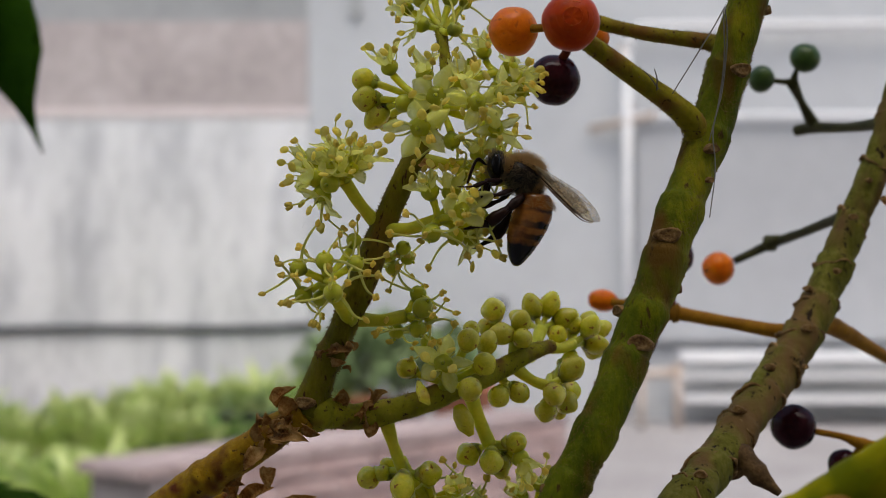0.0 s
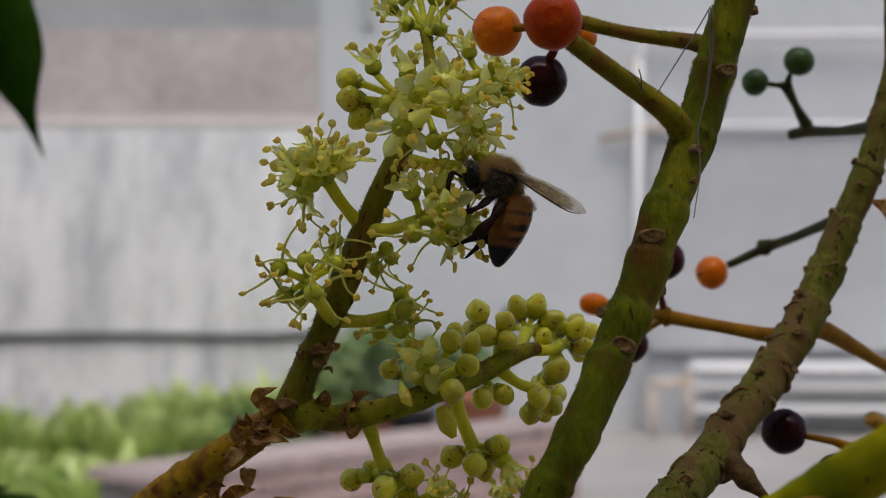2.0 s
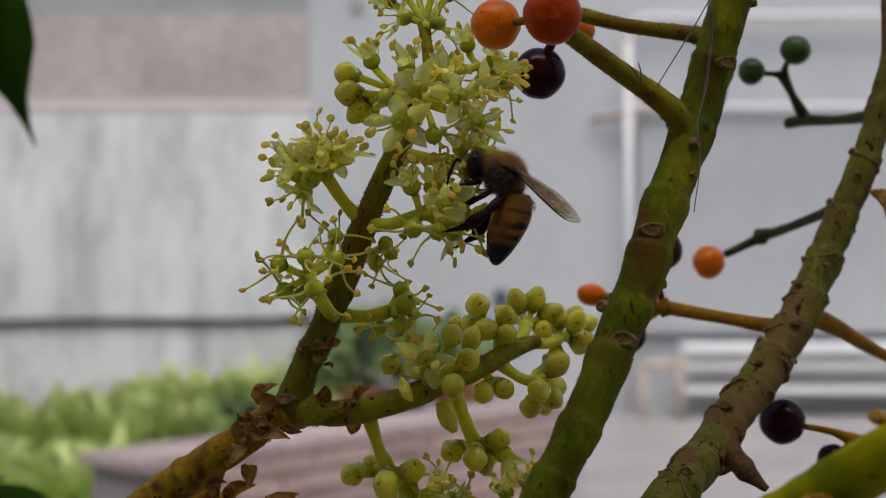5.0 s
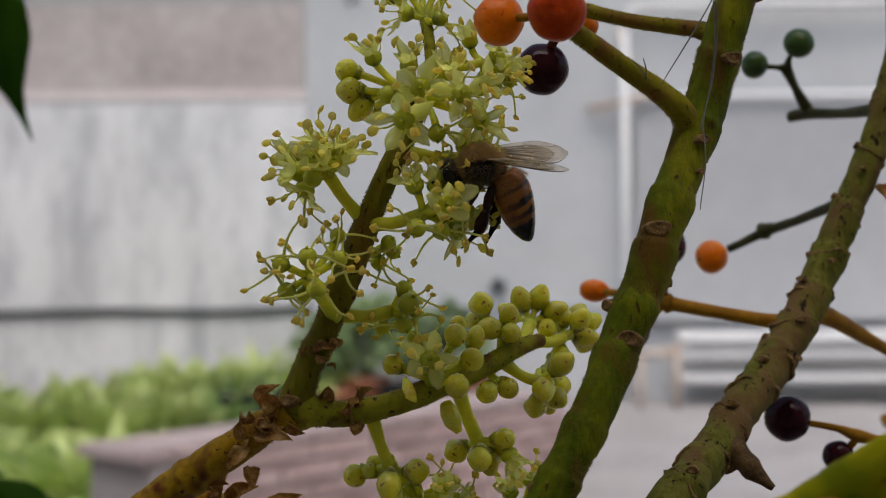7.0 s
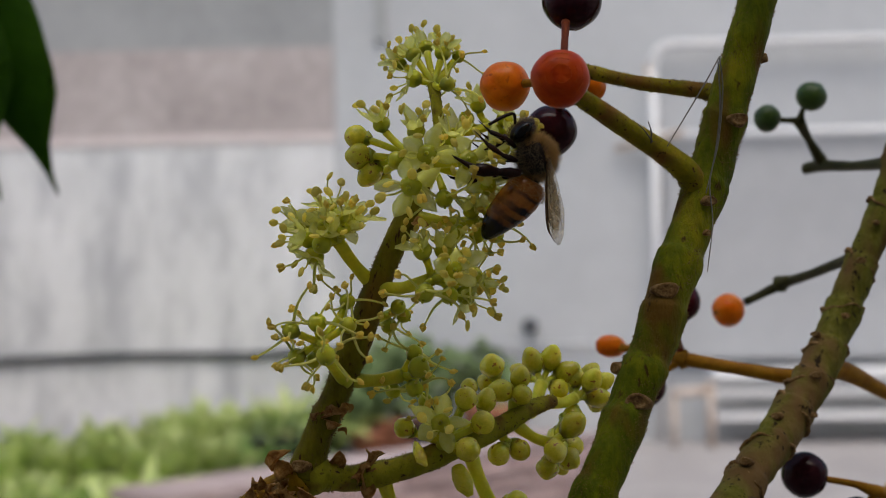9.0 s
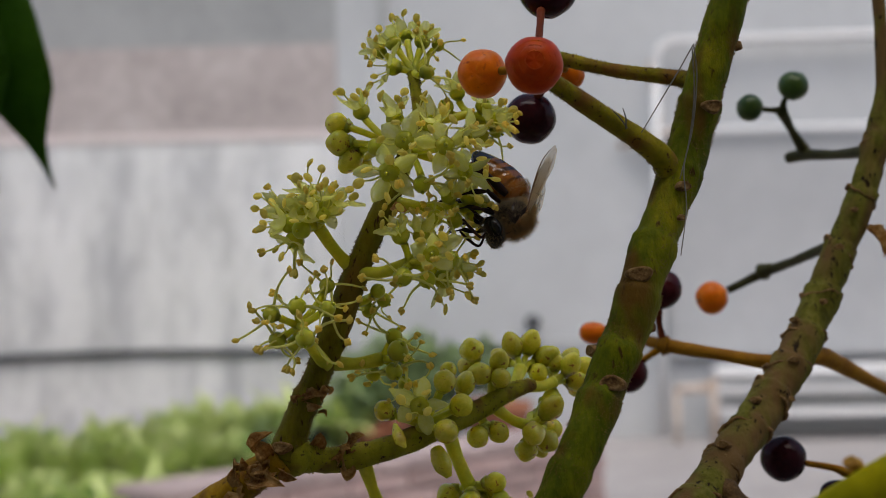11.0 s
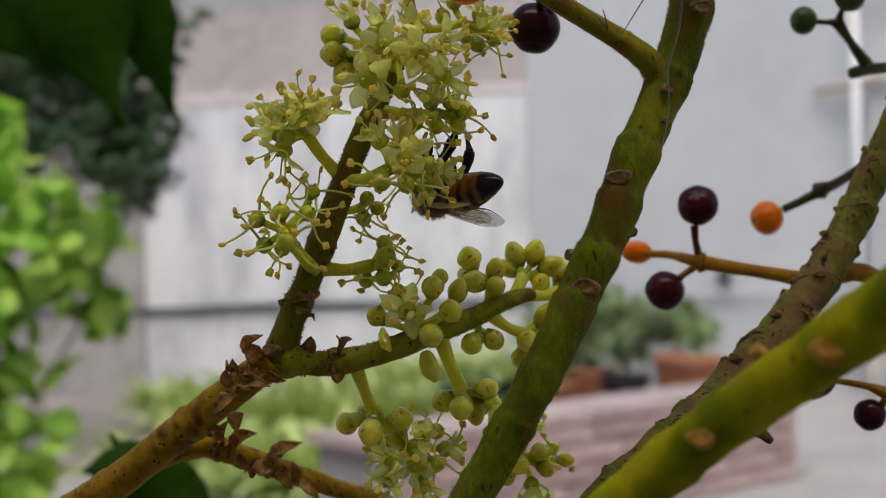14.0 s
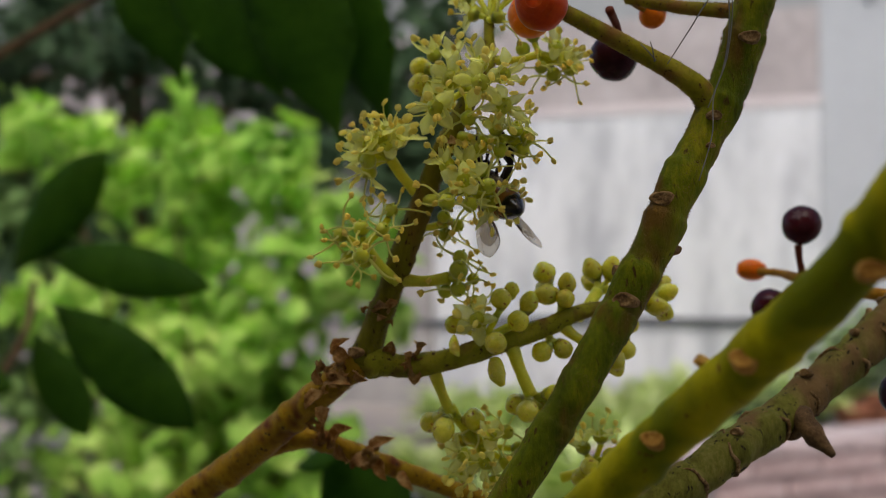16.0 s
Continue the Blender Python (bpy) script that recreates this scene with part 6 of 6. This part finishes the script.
        rings.append(ring)
    for a, b in zip(rings, rings[1:]):
        for j in range(sides):
            bm.faces.new((a[j], b[j], b[(j + 1) % sides], a[(j + 1) % sides]))
    bm.faces.new(rings[0])
    bm.faces.new(rings[-1][::-1])
    abdomen = put("abdomen", finish("abdomen", bm, M_ABDOMEN), bee, "amber abdomen with black bands", abdomen_pose(0))
    bm = bmesh.new()
    fuzz(bm, Vector((-1.2 * mm, 0, 0)), (1.3 * mm, 1.7 * mm, 1.75 * mm), 900, 0.4 * mm, 4, lambda d: d.x > 0.0, (-0.5, 0, 0))
    tagged(put("fuzz", finish("fuzz", bm, M_FUZZ), abdomen, "tan fuzz"), kind="stuff")
    bm = bmesh.new()
    tube(bm, [Vector((-1.4, 0, -0.4)) * mm, Vector((-2.1, 0, -0.7)) * mm], [0.7 * mm, 0.6 * mm], 12)
    put("waist", finish("waist", bm, M_BEEDARK), bee)
    # wings
    wings = []
    for side in (-1, 1):
        for name, (sheet, veins), droop in (("forewing", wing_mesh(7.6 * mm, 2.5 * mm, side), 9), ("hindwing", wing_mesh(5.8 * mm, 1.9 * mm, side), 9)):
            w = put(name, sheet, bee, "", wing_pose(name, side, droop))
            put("vein_net", veins, w)
            wings.append((w, name, side))
    # legs
    for name, hip, knee, ankle, toe, thigh, shin in BEE_LEGS:
        for side in (-1, 1):
            def at(p):
                back = 0.25 * (p[2] + 1.4) if side < 0 else 0.0
                return Vector((p[0] + back * 1.3, p[1] * side, p[2] + back * 0.7)) * mm
            bm = bmesh.new()
            tube(bm, curve_points([at(hip), at(hip).lerp(at(knee), 0.5), at(knee)], 4), [thigh * mm * 0.8, thigh * mm * 1.15, thigh * mm * 0.8], 10)
            ball(bm, at(knee), (thigh * mm * 0.85,) * 3, None, 8, 6)
            leg = put(name, finish(name, bm, M_LEG), bee)
            bm = bmesh.new()
            tube(bm, curve_points([at(knee), at(knee).lerp(at(ankle), 0.6), at(ankle)], 4), [shin * mm * 0.7, shin * mm * 1.3, shin * mm * 1.15], 10)
            put("shin", finish("shin", bm, M_LEG), leg)
            bm = bmesh.new()
            tube(bm, curve_points([at(ankle), at(ankle).lerp(at(toe), 0.4), at(toe)], 4), [shin * mm * 0.9, shin * mm * 0.5, shin * mm * 0.22], 8)
            for f in (-1, 1):
                tube(bm, [at(toe), at(toe) + Vector((0.25, 0.18 * f, -0.15)) * mm], [0.06 * mm, 0.03 * mm], 5)
            put("foot", finish("foot", bm, M_LEG), leg)
    return bee, abdomen, wings


def wing_pose(name, side, droop):
    """A wing's hinge: droop lowers its tip, in degrees."""
    x, z, splay = (-0.0003, 0.0011, 10) if name == "forewing" else (-0.0008, 0.00095, 9)
    return pose(x, side * 0.00135, z, side * 33, -droop, -side * splay)


def abdomen_pose(turn):
    """The abdomen's hinge: turn lifts the tail, in degrees."""
    return pose(-0.0019, 0, -0.0007, 0, -68 + turn, 0)


BEE, ABDOMEN, WINGS = honey_bee()


def motions():
    walk(BEE, [(t, Matrix.Translation(c((x, y, z))) @ pose(0, 0, 0, rx, ry, rz)) for t, x, y, z, rx, ry, rz in (
        (0, 0.696, 11.100, 0.637, -0.8, -31.2, -177.3),
        (0.5, 0.681, 11.100, 0.607, -0.8, -31.0, -177.4),
        (1, 0.694, 11.100, 0.556, -5.3, -26.8, -174.2),
        (1.5, 0.700, 11.100, 0.606, -9.3, -22.8, -171.0),
        (2, 0.648, 11.100, 0.602, -9.1, -18.7, -169.7),
        (2.5, 0.639, 11.100, 0.623, -9.4, -19.8, -169.2),
        (3, 0.627, 11.100, 0.602, -9.9, -22.8, -169.0),
        (3.5, 0.760, 11.100, 0.592, -11.0, -37.9, -169.8),
        (4, 0.720, 11.100, 0.593, -5.8, -38.1, -173.5),
        (5.2, 0.670, 11.100, 0.595, -7.4, -28.3, -174.4),
        (6.5, 0.579, 11.100, 0.616, -8.3, -15.4, -178.0),
        (7, 0.446, 11.150, 0.659, -19.2, 3.5, 176.5),
        (7.5, 0.732, 11.100, 0.627, -12.8, -61.0, -166.2),
        (8, 0.833, 11.100, 0.884, -15.6, -70.0, -160.8),
        (8.5, 0.805, 11.100, 1.153, -20.4, -71.9, -155.7),
        (9, 0.873, 11.100, 1.301, -28.3, -73.6, -150.5),
        (9.6, 0.934, 11.100, 1.277, -58.5, -58.9, -120.3),
        (10.2, 0.926, 11.200, 1.122, -85.5, -7.8, -113.2),
        (10.8, 0.884, 11.400, 0.793, -120.5, 30.6, -123.0),
        (11.5, 0.818, 11.600, 0.343, -168.7, 26.6, -173.0),
        (12, 0.591, 11.700, 0.166, -165.3, 0.2, -171.1),
        (12.5, 0.481, 11.800, 0.059, -165.8, -6.6, -170.5),
        (13, 0.459, 11.800, 0.065, -165.5, -1.6, -170.2),
        (13.5, 0.365, 11.800, 0.059, -162.4, -18.5, -177.2),
        (14, 0.200, 11.900, 0.025, -162.5, -25.8, 139.6),
        (14.25, 0.200, 11.900, 0.170, 169.5, -30.8, 131.7),
        (14.5, 0.192, 11.900, 0.189, 169.5, -30.8, 131.7),
        (15, 0.155, 11.900, 0.208, 169.5, -30.8, 131.7),
        (15.5, 0.111, 11.900, 0.208, 169.5, -30.8, 132.5),
        (16, 0.052, 11.900, 0.242, 169.5, -30.8, 133.5),
    )])
    walk(ABDOMEN, [(t, abdomen_pose(turn)) for t, turn in ((0, 0), (0.5, -4), (1, -10), (1.5, -12), (2, -10), (2.5, -7), (3, -5), (3.5, 4), (4, 4), (5.2, -2), (6.5, 2), (7, 2), (7.5, 16), (8, 25), (8.5, 24), (9, 20), (9.6, 15), (10.2, 10), (10.8, 4), (11.5, -5), (12, 4), (12.5, 5), (13, 10), (13.5, 18), (14, 38), (14.25, 58), (14.5, 60), (15, 60), (15.5, 60), (16, 60))])

    for wing, name, side in WINGS:
        walk(wing, [(t, wing_pose(name, side, droop)) for t, droop in ((0, 9), (9, 9), (11.3, 17), (13.5, 14), (14, 20), (14.25, -12), (16, -12))])


motions()
